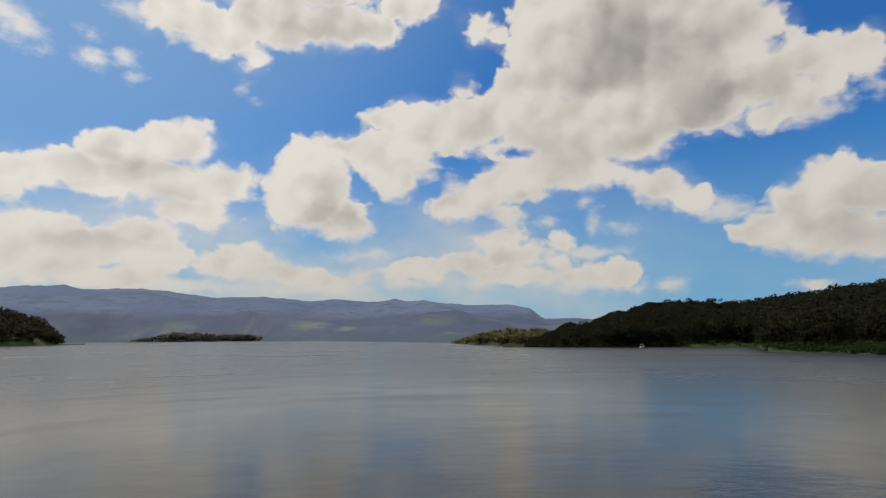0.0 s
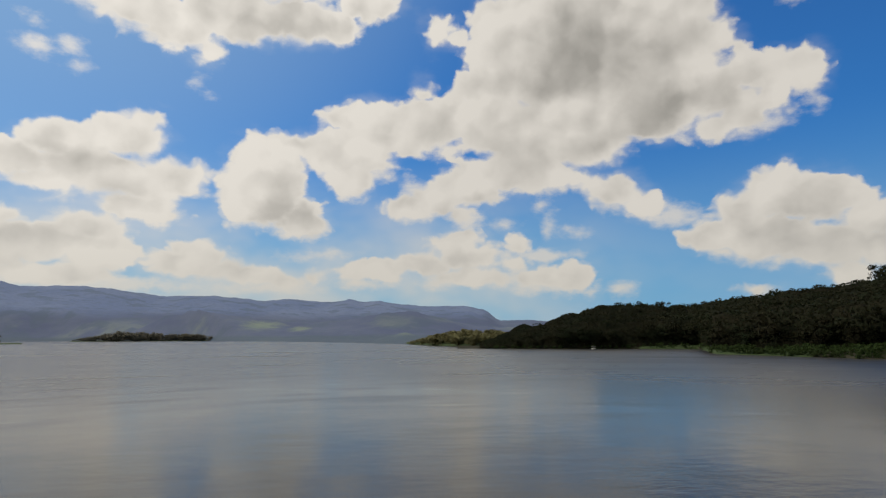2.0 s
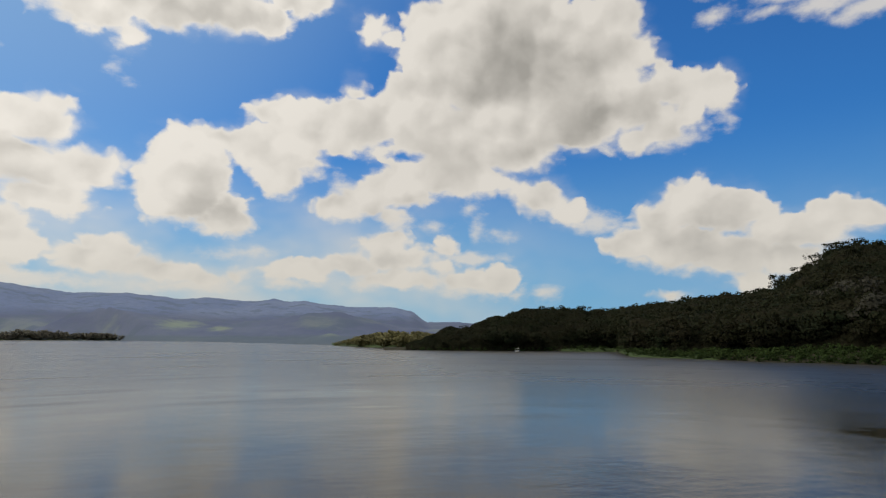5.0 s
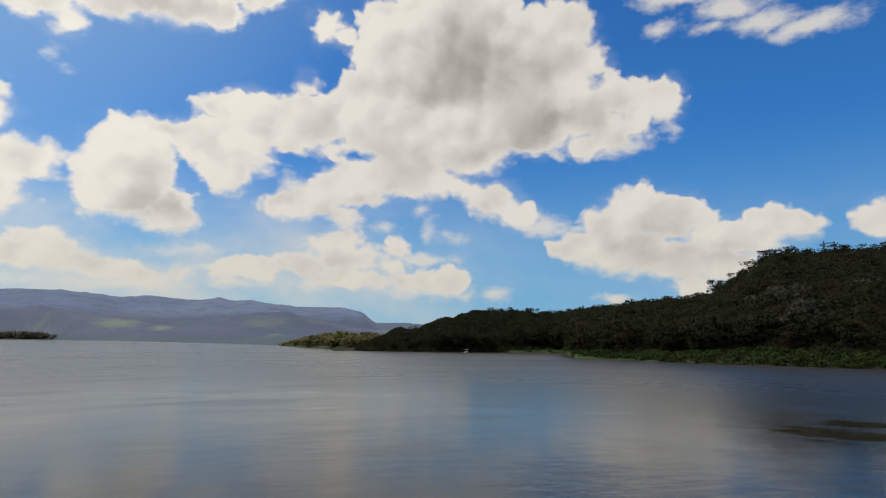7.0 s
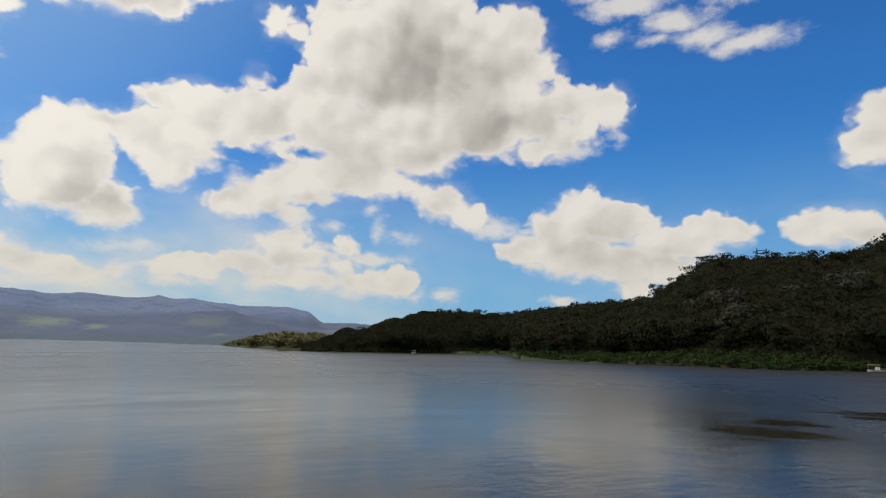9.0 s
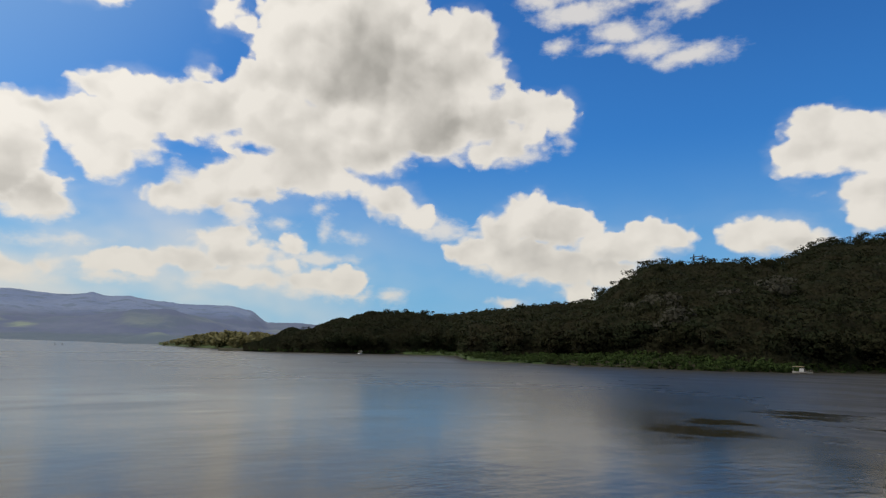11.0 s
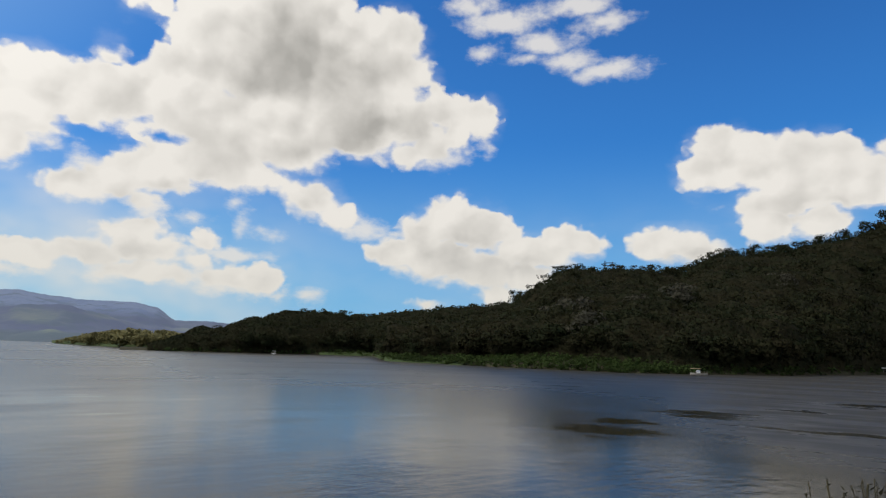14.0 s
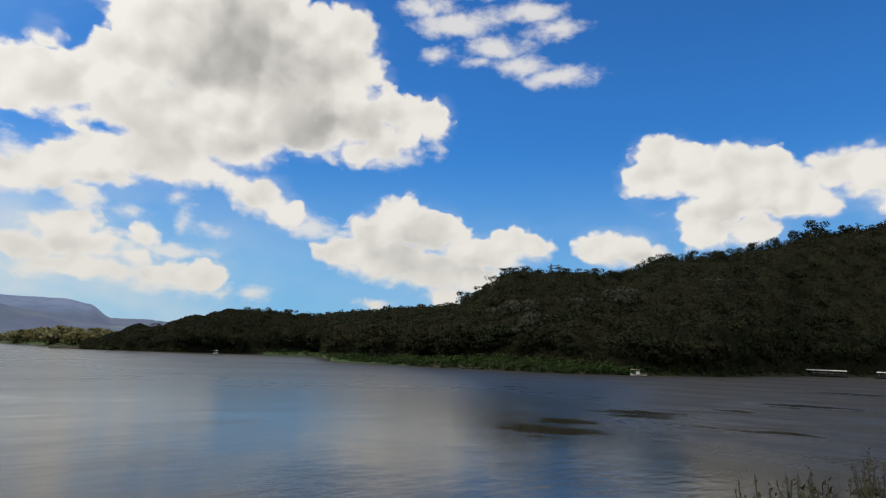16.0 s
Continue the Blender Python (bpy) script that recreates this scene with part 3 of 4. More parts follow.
# ---- the wooded hill on the right shore: degrees, shore distance, crest distance, crest height with trees, grass width ----
HILL = [(7.4, 280, 290, 3, 0), (9.5, 276, 300, 6, 0), (12.3, 268, 312, 11.5, 0), (15.4, 268, 335, 16.5, 0), (18.9, 268, 360, 25, 0), (23, 268, 372, 25.5, 4),
        (26.9, 264, 380, 25.3, 10), (28.2, 192, 382, 26, 10), (31.4, 184, 382, 28.5, 10), (35, 172, 380, 32, 13), (39.4, 160, 370, 33, 16)]
HILL += [(42, 160, 345, 42, 16), (45, 157, 335, 52, 14), (50, 153, 345, 53, 9), (55, 160, 355, 52, 3), (58.5, 170, 365, 63, 2), (62, 180, 378, 66, 2),
        (66.4, 212, 390, 73, 2), (70, 250, 402, 82, 2), (75, 274, 420, 88, 2)]
HILL += [(85, 270, 440, 96, 2), (100, 220, 430, 90, 2), (120, 160, 400, 60, 2)]
shore_r, crest_r, crest_z, grass_w = (smooth_table(HILL, k) for k in (1, 2, 3, 4))


def tall_at(az_deg):
    return 10.5 * min(1.0, crest_z(az_deg) / 24 + 0.1)


def hill_at(az_deg, r):
    s, c = shore_r(az_deg), crest_r(az_deg)
    s += 2.5 * fbm(az_deg * 0.5, 5.0) + 0.8 * fbm(az_deg * 2.5, 9.0)
    top = max(0.6, crest_z(az_deg) - 1.12 * tall_at(az_deg))
    x, y, _ = flat_way(az_deg, r, 0)
    u = (r - s) / (c - s)
    lumps = fbm(x * 0.018, y * 0.018, 2.0)
    if u < 0:
        return max(-3.0, (r - s) * 0.12)
    if u < 1:
        w = min(1.0, (r - s) / 30)
        return top * (0.55 * u + 0.45 * u * u * (3 - 2 * u)) * (1 + 0.10 * lumps * w * (1 - u)) + 0.6 * min(1.0, (r - s) / 6)
    return max(-3, top * (1 - 0.7 * (u - 1)) + 0.6)


hill_us = [5.5 + 0.4 * k for k in range(int(114 / 0.4))]
hill_vs = [-0.10, -0.06, -0.03, -0.01, 0.0, 0.01, 0.025, 0.05] + [0.08 + 0.04 * k for k in range(24)] + [1.1, 1.3, 1.6, 2.0, 2.5]
tagged(grid("ground_hill", hill_us, hill_vs,
            lambda a, u: flat_way(a, shore_r(a) + u * (crest_r(a) - shore_r(a)), hill_at(a, shore_r(a) + u * (crest_r(a) - shore_r(a)))), SOIL),
       "dark steep hillside rising from the lake shore", "hill", kind="structure")
tagged(grid("ground_grass_bank", [22 + 0.25 * k for k in range(140)], [-0.3, 0.0, 0.08, 0.2, 0.4, 0.6, 0.8, 1.0, 1.15],
            lambda a, w: flat_way(a, shore_r(a) + w * (grass_w(a) + 3), hill_at(a, shore_r(a) + w * (grass_w(a) + 3)) + 0.25 - 0.6 * max(0, w - 0.9) - 0.6 * min(1, max(0, (a - 33) / 5))), GRASS_LAND),
       "green grassy strip at the foot of the hill", "grass bank", kind="structure")


# ---- trees ----
def spray(rng, count, centre, size, leaf):
    """Leaf sprays: small bent quads scattered over the shell of an ellipsoid clump. Arrays of corners."""
    d = rng.normal(size=(count, 3))
    d /= np.linalg.norm(d, axis=1)[:, None]
    pos = np.array(centre) + d * np.array(size) * rng.uniform(0.72, 1.06, (count, 1))
    u = rng.normal(size=(count, 3)) + 0.35 * np.array((1, 0, 0))
    u -= 0.6 * d * (u * d).sum(1)[:, None]
    u /= np.linalg.norm(u, axis=1)[:, None]
    v = np.cross(u, d + 0.5 * rng.normal(size=(count, 3)))
    v /= np.linalg.norm(v, axis=1)[:, None]
    L = leaf * rng.uniform(0.6, 1.4, (count, 1))
    return np.stack([pos - u * L, pos - v * L * 0.55, pos + u * L, pos + v * L * 0.55], 1)


def crown_quads(rng, clumps, per, leaf, wide=0.5, low=0.42, airy=1.0):
    """A crown of unit height: clumps set round a rising, spreading axis."""
    out = []
    for k in range(clumps):
        a, h = rng.uniform(0, 6.283), low + (1 - low) * rng.uniform(0, 1) ** 0.8
        reach = wide * math.sqrt(max(0.05, 1 - ((h - low - 0.25) / (1.02 - low)) ** 2)) * rng.uniform(0.35, 0.85)
        s = rng.uniform(0.10, 0.19) * airy
        out.append(spray(rng, per, (reach * math.cos(a), reach * math.sin(a), h - 0.06), (s * 1.25, s * 1.25, s * 0.8), leaf))
    return np.concatenate(out)


def quads_mesh(name, q, mat, out=None):
    """One mesh of all the quads. out: the way each one faces for the light, so that a crown shades as a rounded mass."""
    me = bpy.data.meshes.new(name)
    n = len(q)
    me.vertices.add(n * 4)
    me.vertices.foreach_set("co", q.reshape(-1).astype(np.float32))
    me.loops.add(n * 4)
    me.loops.foreach_set("vertex_index", np.arange(n * 4, dtype=np.int32))
    me.polygons.add(n)
    me.polygons.foreach_set("loop_start", np.arange(0, n * 4, 4, dtype=np.int32))
    me.update(calc_edges=True)
    me.materials.append(mat)
    if out is not None:
        me.shade_smooth()
        me.normals_split_custom_set_from_vertices(np.repeat(out, 4, axis=0).tolist())
    return me


def outward(q, low):
    """Which way each leaf spray of a unit crown faces: away from the crown's heart, with some scatter."""
    d = q.mean(1) - np.array((0, 0, low + 0.15))
    d /= np.linalg.norm(d, axis=1)[:, None] + 1e-6
    own = np.cross(q[:, 2] - q[:, 0], q[:, 3] - q[:, 1])
    own /= np.linalg.norm(own, axis=1)[:, None] + 1e-6
    own *= np.sign((own * d).sum(1))[:, None]
    d = 0.8 * d + 0.2 * own + np.array((0, 0, 0.55))
    return d / np.linalg.norm(d, axis=1)[:, None]


def face_out(q, low):
    """Turns the quads of a unit crown so that their fronts face away from its heart."""
    d = q.mean(1) - np.array((0, 0, low + 0.15))
    own = np.cross(q[:, 2] - q[:, 0], q[:, 3] - q[:, 1])
    back = (own * d).sum(1) < 0
    q[back] = q[back][:, ::-1]
    return q


def limb(bm, a, b, ra, rb, sides=6):
    a, b = Vector(a), Vector(b)
    q = (b - a).to_track_quat("Z", "Y").to_matrix()
    rings = []
    for c, r in ((a, ra), (a.lerp(b, 0.5) + Vector((0.01, 0.008, 0)), (ra + rb) / 2), (b, rb)):
        rings.append([bm.verts.new(c + q @ Vector((r * math.cos(6.283 * k / sides), r * math.sin(6.283 * k / sides), 0))) for k in range(sides)])
    for lo, hi in zip(rings, rings[1:]):
        for k in range(sides):
            bm.faces.new((lo[k], lo[(k + 1) % sides], hi[(k + 1) % sides], hi[k]))
    bm.faces.new(rings[-1])


def make_tree(seed, clumps, per, leaf, wide, low, label, group, mat, airy=1.0):
    rng = np.random.default_rng(seed)
    tree = new("tree")
    tagged(tree, label, "tree", group)
    bm = bmesh.new()
    limb(bm, (0, 0, -0.06), (0.02, 0.01, low + 0.12), 0.026, 0.014, 8)
    for k in range(6):
        a = k * 1.05 + rng.uniform(0, 0.5)
        limb(bm, (0.01, 0, low - 0.08 + 0.04 * k), (wide * 0.62 * math.cos(a), wide * 0.62 * math.sin(a), low + 0.18 + 0.06 * k), 0.010, 0.003, 5)
    part("trunk", bm, BARK, tree)
    q = face_out(crown_quads(rng, clumps, per, leaf, wide, low, airy), low)
    crown = new("crown", quads_mesh("crown", q, mat, outward(q, low)))
    crown.parent = tree
    return tree


def forest(name, spots, mat, label, seed, per=(8, 15), leaf=0.085, category="forest", low=(0.05, 0.25)):
    """Many far trees as one mass of leaf sprays. spots: x, y, z, height."""
    rng = np.random.default_rng(seed)
    kinds = [face_out(crown_quads(rng, per[0], per[1], leaf, rng.uniform(0.36, 0.5), rng.uniform(*low)), 0.3) for _ in range(7)]
    faces = [outward(q, 0.3) for q in kinds]
    out, facing = [], []
    for x, y, z, h in spots:
        kind = rng.integers(len(kinds))
        q, f = kinds[kind], faces[kind]
        a = rng.uniform(0, 6.283)
        c, s, w = math.cos(a), math.sin(a), rng.uniform(0.85, 1.25)
        r = np.empty_like(q)
        r[..., 0], r[..., 1], r[..., 2] = (q[..., 0] * c - q[..., 1] * s) * h * w + x, (q[..., 0] * s + q[..., 1] * c) * h * w + y, q[..., 2] * h + z
        out.append(r)
        facing.append(np.stack([f[:, 0] * c - f[:, 1] * s, f[:, 0] * s + f[:, 1] * c, f[:, 2]], 1))
    ob = new(name, quads_mesh(name, np.concatenate(out), mat, np.concatenate(facing)))
    return tagged(ob, label, category, kind="stuff")


def crowns_at(x, y, cell=7.5):
    """Rounded crown tops standing close together, each with its own place and height, in metres."""
    best, ci, cj = 0.0, math.floor(x / cell), math.floor(y / cell)
    for i in (ci - 1, ci, ci + 1):
        for j in (cj - 1, cj, cj + 1):
            px, py, ph = noise.cell_vector(Vector((i + 0.5, j + 0.5, 3.5)))
            dx, dy = x - (i + px) * cell, y - (j + py) * cell
            reach = 0.62 + 0.35 * ph
            d = (dx * dx + dy * dy) / (cell * reach) ** 2
            if d < 1:
                best = max(best, (0.55 + 0.6 * ph) * math.sqrt(1 - d))
    return 3.6 * best


def canopy_at(a, u):
    s, c = shore_r(a) + grass_w(a) + 1.0, crest_r(a) + 10
    r = s + u * (c - s)
    x, y, _ = flat_way(a, r, 0)
    lumps = 1.6 * fbm(x * 0.05, y * 0.05, 4.0, 3) + 0.5 * fbm(x * 0.6, y * 0.6, 8.0, 3) + crowns_at(x, y) - 1.2
    rise = min(1.0, (r - s) / 14) * (1 - 0.42 * min(1.0, max(0.0, u - 0.72) / 0.16))
    return flat_way(a, r, hill_at(a, r) + max(0.2, (0.70 * tall_at(a) + lumps) * rise))


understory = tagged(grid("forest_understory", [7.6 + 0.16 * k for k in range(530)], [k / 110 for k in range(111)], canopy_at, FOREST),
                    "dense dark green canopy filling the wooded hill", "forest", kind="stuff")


def canopy_leaves(sheet, rows, columns, count, leaf, seed):
    """Leaf sprays standing all over the canopy sheet."""
    rng = np.random.default_rng(seed)
    co = np.empty(rows * columns * 3, np.float32)
    sheet.data.vertices.foreach_get("co", co)
    co = co.reshape(rows, columns, 3)
    i, j = rng.integers(0, rows - 1, count), rng.integers(0, int(columns * 0.92), count)
    s, t = rng.uniform(size=(count, 1)), rng.uniform(size=(count, 1))
    a, b, c = co[i, j], co[i + 1, j] - co[i, j], co[i, j + 1] - co[i, j]
    up = np.cross(b, c)
    up *= np.sign(up[:, 2:3])
    up /= np.linalg.norm(up, axis=1)[:, None] + 1e-6
    pos = a + b * s + c * t + up * rng.uniform(-0.1, 0.45, (count, 1))
    u = rng.normal(size=(count, 3))
    u -= 0.5 * up * (u * up).sum(1)[:, None]
    u /= np.linalg.norm(u, axis=1)[:, None]
    v = np.cross(u, up + 0.7 * rng.normal(size=(count, 3)))
    v /= np.linalg.norm(v, axis=1)[:, None]
    size = leaf * rng.uniform(0.5, 1.5, (count, 1))
    q = np.stack([pos - u * size, pos - v * size * 0.6, pos + u * size, pos + v * size * 0.6], 1)
    back = (np.cross(q[:, 2] - q[:, 0], q[:, 3] - q[:, 1]) * up).sum(1) < 0
    q[back] = q[back][:, ::-1]
    facing = up + 0.35 * rng.normal(size=(count, 3)) + np.array((0, 0, 0.3))
    facing /= np.linalg.norm(facing, axis=1)[:, None]
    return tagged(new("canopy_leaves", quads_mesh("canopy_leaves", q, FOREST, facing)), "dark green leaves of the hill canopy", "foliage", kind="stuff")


# a hut shows where the canopy reaches its height
HUT_AZ, HUT_EL = 52.79, 2.05
HUT_R, HUT_Z = next((math.hypot(x, y), z) for x, y, z in (canopy_at(HUT_AZ, k / 200) for k in range(10, 200))
                    if z > 5 + math.hypot(x, y) * math.tan(radians(HUT_EL)) - 0.3)
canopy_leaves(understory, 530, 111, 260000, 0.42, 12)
rng = np.random.default_rng(11)
spots = []
for _ in range(2700):
    a = rng.uniform(7.6, 92)
    s, c = shore_r(a) + grass_w(a) + 2, crest_r(a)
    r = s + (c + 12 - s) * rng.uniform(0, 1) ** 0.9 if rng.uniform() < 0.75 else s + rng.uniform(2, 34)
    if abs(a - HUT_AZ) < 1.3 and r < HUT_R + 3:
        continue
    h = tall_at(a) * rng.uniform(0.7, 1.15)
    if r < s + 14:
        h *= rng.uniform(0.45, 0.95)
    if r > c - 22:
        h *= 0.70
    x, y, _ = flat_way(a, r, 0)
    spots.append((x, y, hill_at(a, r) - 0.5, h))
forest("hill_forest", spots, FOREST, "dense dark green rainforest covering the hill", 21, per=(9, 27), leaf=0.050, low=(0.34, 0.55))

# low headland with yellow-green scrub, beyond the tip of the hill
HEAD = [(0.6, 485, 1.8), (1.8, 440, 4.6), (3.4, 395, 7.9), (6.1, 350, 10.2), (9.2, 320, 9.6), (11.3, 310, 7.7), (14, 305, 6)]
head_r, head_z = smooth_table(HEAD, 1), smooth_table(HEAD, 2)
head_place = lambda a, u: flat_way(a, head_r(a) - 6 + u * 70, -0.5 + 1.6 * min(1, u * 6) + 0.25 * head_z(a) * math.sin(min(1, u) * 3.14))
tagged(grid("ground_headland", [0.7 + 0.2 * k for k in range(69)], [-0.1, 0, 0.05, 0.1, 0.2, 0.4, 0.6, 0.8, 1.0, 1.2], head_place, GRASS_LAND),
       "low green headland reaching into the lake", "headland", kind="structure")
spots = []
for _ in range(420):
    a, u = rng.uniform(0.7, 13.5), rng.uniform(0.04, 0.8)
    x, y, z = head_place(a, u)
    spots.append((x, y, z - 0.3, max(0.8, head_z(a) - z) * rng.uniform(0.6, 1.0)))
forest("headland_scrub", spots, FOREST_FAR, "sunlit yellow-green scrub on the low headland", 22, leaf=0.10)

# far low island with bushes
isle_place = lambda a, u: flat_way(a, 1500 + 120 * u, 2.4 * math.sin(u * 3.14) * min(1, (a + 27.6) * 1.5, (-15.2 - a) * 1.5) - 0.3)
tagged(grid("ground_island", [-27.6 + 0.2 * k for k in range(63)], [k / 8 for k in range(9)], isle_place, GRASS_LAND),
       "long low island out on the lake", "island", kind="structure")
spots = []
for _ in range(330):
    a, u = rng.uniform(-27.2, -15.6), rng.uniform(0.05, 0.6)
    x, y, z = isle_place(a, u)
    tall = 12.5 * math.exp(-((a + 23.4) / 3.0) ** 2) + 9.5 * math.exp(-((a + 18.4) / 2.8) ** 2)
    spots.append((x, y, z - 0.3, 1.6 * max(2.0, tall * rng.uniform(0.6, 1.05))))
forest("island_scrub", spots, ISLE_LEAVES, "olive scrub and low trees on the far island", 23, leaf=0.11)

# wooded bank on the left
LEFT = [(-62, 520, 45), (-50, 600, 40), (-40, 700, 44), (-36.3, 760, 46), (-33.6, 790, 36), (-32.5, 800, 14), (-31.6, 800, 2.0), (-30.6, 800, 0.8)]
left_r, left_z = smooth_table(LEFT, 1), smooth_table(LEFT, 2)
left_place = lambda a, u: flat_way(a, left_r(a) + u * 160, -0.4 + min(1, u * 9) * 1.2 + max(0, left_z(a) - 13) * max(0.0, min(1, u)) ** 0.8)
tagged(grid("ground_point", [-62 + 0.35 * k for k in range(91)], [-0.05, 0, 0.03, 0.06, 0.12, 0.25, 0.45, 0.7, 1.0, 1.4], left_place, GRASS_LAND),
       "grassy wooded point across the water", "headland", kind="structure")
spots = []
for _ in range(1100):
    a, u = rng.uniform(-61, -32.2), rng.uniform(0.06, 1.1)
    x, y, z = left_place(a, u)
    spots.append((x, y, z - 0.3, min(13.0, left_z(a)) * rng.uniform(0.7, 1.15)))
forest("point_forest", spots, POINT_LEAVES, "dark trees on the wooded point", 24)


# ---- trees that stand out one by one ----
CREST = "trees along the crest of the hill"
SHORE = "trees along the hill shore"
crest_kinds = [make_tree(31, 16, 62, 0.036, 0.42, 0.40, "dark round-crowned forest tree on the hill crest", CREST, FOREST),
               make_tree(32, 13, 40, 0.026, 0.50, 0.52, "dark spreading tree with an open airy crown", CREST, FOREST, 0.66),
               make_tree(33, 18, 60, 0.036, 0.36, 0.30, "dark tall dense tree on the hill crest", CREST, FOREST),
               make_tree(34, 11, 38, 0.025, 0.46, 0.60, "dark thin flat-topped tree on the hill crest", CREST, FOREST, 0.6)]
shore_kinds = [make_tree(41, 16, 46, 0.058, 0.50, 0.22, "dark leafy tree leaning over the shore", SHORE, FOREST),
               make_tree(42, 14, 46, 0.060, 0.55, 0.15, "low dark spreading tree at the water's edge", SHORE, FOREST),
               make_tree(43, 15, 44, 0.055, 0.42, 0.30, "slender dark tree on the grassy shore", SHORE, FOREST)]


def plant(kinds, used, a, r, h, rng, sink=0.3):
    """Stands the next tree of its kind there: the first one itself, then copies."""
    k = int(rng.integers(len(kinds)))
    if 40 < a < 51 and len(kinds) == 4 and rng.uniform() < 0.7:
        k = (1, 3)[k % 2]
    x, y, _ = flat_way(a, r, 0)
    w = h * rng.uniform(0.9, 1.2)
    m = Matrix.LocRotScale((x, y, hill_at(a, r) - sink), Euler((rng.normal() * 0.04, rng.normal() * 0.04, rng.uniform(0, 6.28))), None)
    size = Matrix.Diagonal((w, w, h, 1))
    if k in used:
        ob = copy_thing(kinds[k], m)
    else:
        ob = kinds[k]
        used.add(k)
    ob.matrix_basis = m @ size


rng = np.random.default_rng(51)
used = set()
a = 8.6
while a < 78:
    lone = 39.6 < a < 51 and rng.uniform() < 0.5
    h = tall_at(a) * (rng.uniform(1.02, 1.28) if lone else rng.uniform(0.75, 1.12))
    plant(crest_kinds, used, a, crest_r(a) - rng.uniform(0, 9), h, rng)
    a += 0.72 * rng.uniform(0.5, 1.4) * (345 / crest_r(a))
plant(crest_kinds, used, 40.2, 344, 15.5, rng)
plant(crest_kinds, used, 70.3, 399, 15.0, rng)
used = set()
a = 9.0
while a < 78:
    h = tall_at(a) * rng.uniform(0.45, 0.95)
    if abs(a - HUT_AZ) < 1.3:
        h *= 0.3
    plant(shore_kinds, used, a, shore_r(a) + grass_w(a) + rng.uniform(2, 12), h, rng)
    a += 0.85 * rng.uniform(0.4, 1.5)

rng = np.random.default_rng(61)
spots = []
for _ in range(1900):
    a = rng.uniform(8.0, 76) if rng.uniform() < 0.45 else rng.uniform(27.5, 56)
    r = shore_r(a) + rng.uniform(-0.6, max(4.0, grass_w(a) + 3))
    x, y, _ = flat_way(a, r, 0)
    spots.append((x, y, max(0.0, hill_at(a, r)) - 0.1, rng.uniform(0.5, 1.9)))
forest("shore_shrubs", spots, BANK_LEAVES, "green reeds and low shrubs along the shore", 62, per=(5, 12), leaf=0.13, category="shrubs")


# pale flowering crowns scattered on the slope
pale = make_tree(81, 16, 50, 0.045, 0.55, 0.35, "broad pale grey-green crown on the dark slope", "pale trees on the slope", PALE_LEAVES)
for k, (a, el_top, h) in enumerate(((45.5, 3.9, 10.5), (46.4, 2.7, 9.5), (43.6, 3.3, 8.5), (54.9, 5.1, 11.5), (50.9, 4.4, 8.5), (62.4, 6.3, 9.5), (35.5, 1.9, 8.0))):
    r = shore_r(a) + 8
    while hill_at(a, r) + 0.93 * h < 5 + r * math.tan(radians(el_top)) and r < crest_r(a) - 20:
        r += 2
    x, y, _ = flat_way(a, r, 0)
    h *= 1.22
    m = Matrix.LocRotScale((x, y, hill_at(a, r) - 0.2), Euler((0, 0, k * 1.7)), None)
    ob = copy_thing(pale, m) if k else pale
    ob.matrix_basis = m @ Matrix.Diagonal((h * 1.1, h * 1.1, h, 1))


# ---- boats ----
def box(bm, lo, hi):
    vs = [bm.verts.new((x, y, z)) for x in (lo[0], hi[0]) for y in (lo[1], hi[1]) for z in (lo[2], hi[2])]
    for f in ((0, 1, 3, 2), (4, 6, 7, 5), (0, 4, 5, 1), (2, 3, 7, 6), (0, 2, 6, 4), (1, 5, 7, 3)):
        bm.faces.new([vs[k] for k in f])


def box_part(name, lo, hi, mat, parent, label="", soft=0.02):
    bm = bmesh.new()
    box(bm, lo, hi)
    bmesh.ops.bevel(bm, geom=bm.edges[:], offset=soft, segments=2, affect="EDGES")
    return part(name, bm, mat, parent, label)


def hull_part(length, beam, depth, mat, parent, name="hull"):
    """A hull: stations along its length, keel to gunwale, pointed at the bow, flat at the stern."""
    bm = bmesh.new()
    rows = []
    for k in range(13):
        s = k / 12
        full = (1 - max(0.0, (s - 0.55) / 0.45) ** 2.2) * (0.86 + 0.14 * min(1, s * 4))
        rise = 0.30 * depth * max(0.0, s - 0.5) ** 2 * 4
        x = (s - 0.5) * length
        ring = [(x, -beam / 2 * full, depth + rise), (x, -beam / 2 * full * 0.9, depth * 0.35), (x, 0, -0.25 + 0.5 * rise), (x, beam / 2 * full * 0.9, depth * 0.35),
                (x, beam / 2 * full, depth + rise), (x, (beam / 2 - 0.07) * full, depth + rise), (x, (beam / 2 - 0.09) * full, depth * 0.45), (x, -(beam / 2 - 0.09) * full, depth * 0.45), (x, -(beam / 2 - 0.07) * full, depth + rise)]
        rows.append([bm.verts.new(p) for p in ring])
    for a, b in zip(rows, rows[1:]):
        for k in range(9):
            bm.faces.new((a[k], a[(k + 1) % 9], b[(k + 1) % 9], b[k]))
    bm.faces.new(rows[0])
    bm.faces.new(rows[-1])
    bmesh.ops.recalc_face_normals(bm, faces=bm.faces[:])
    return part(name, bm, mat, parent)


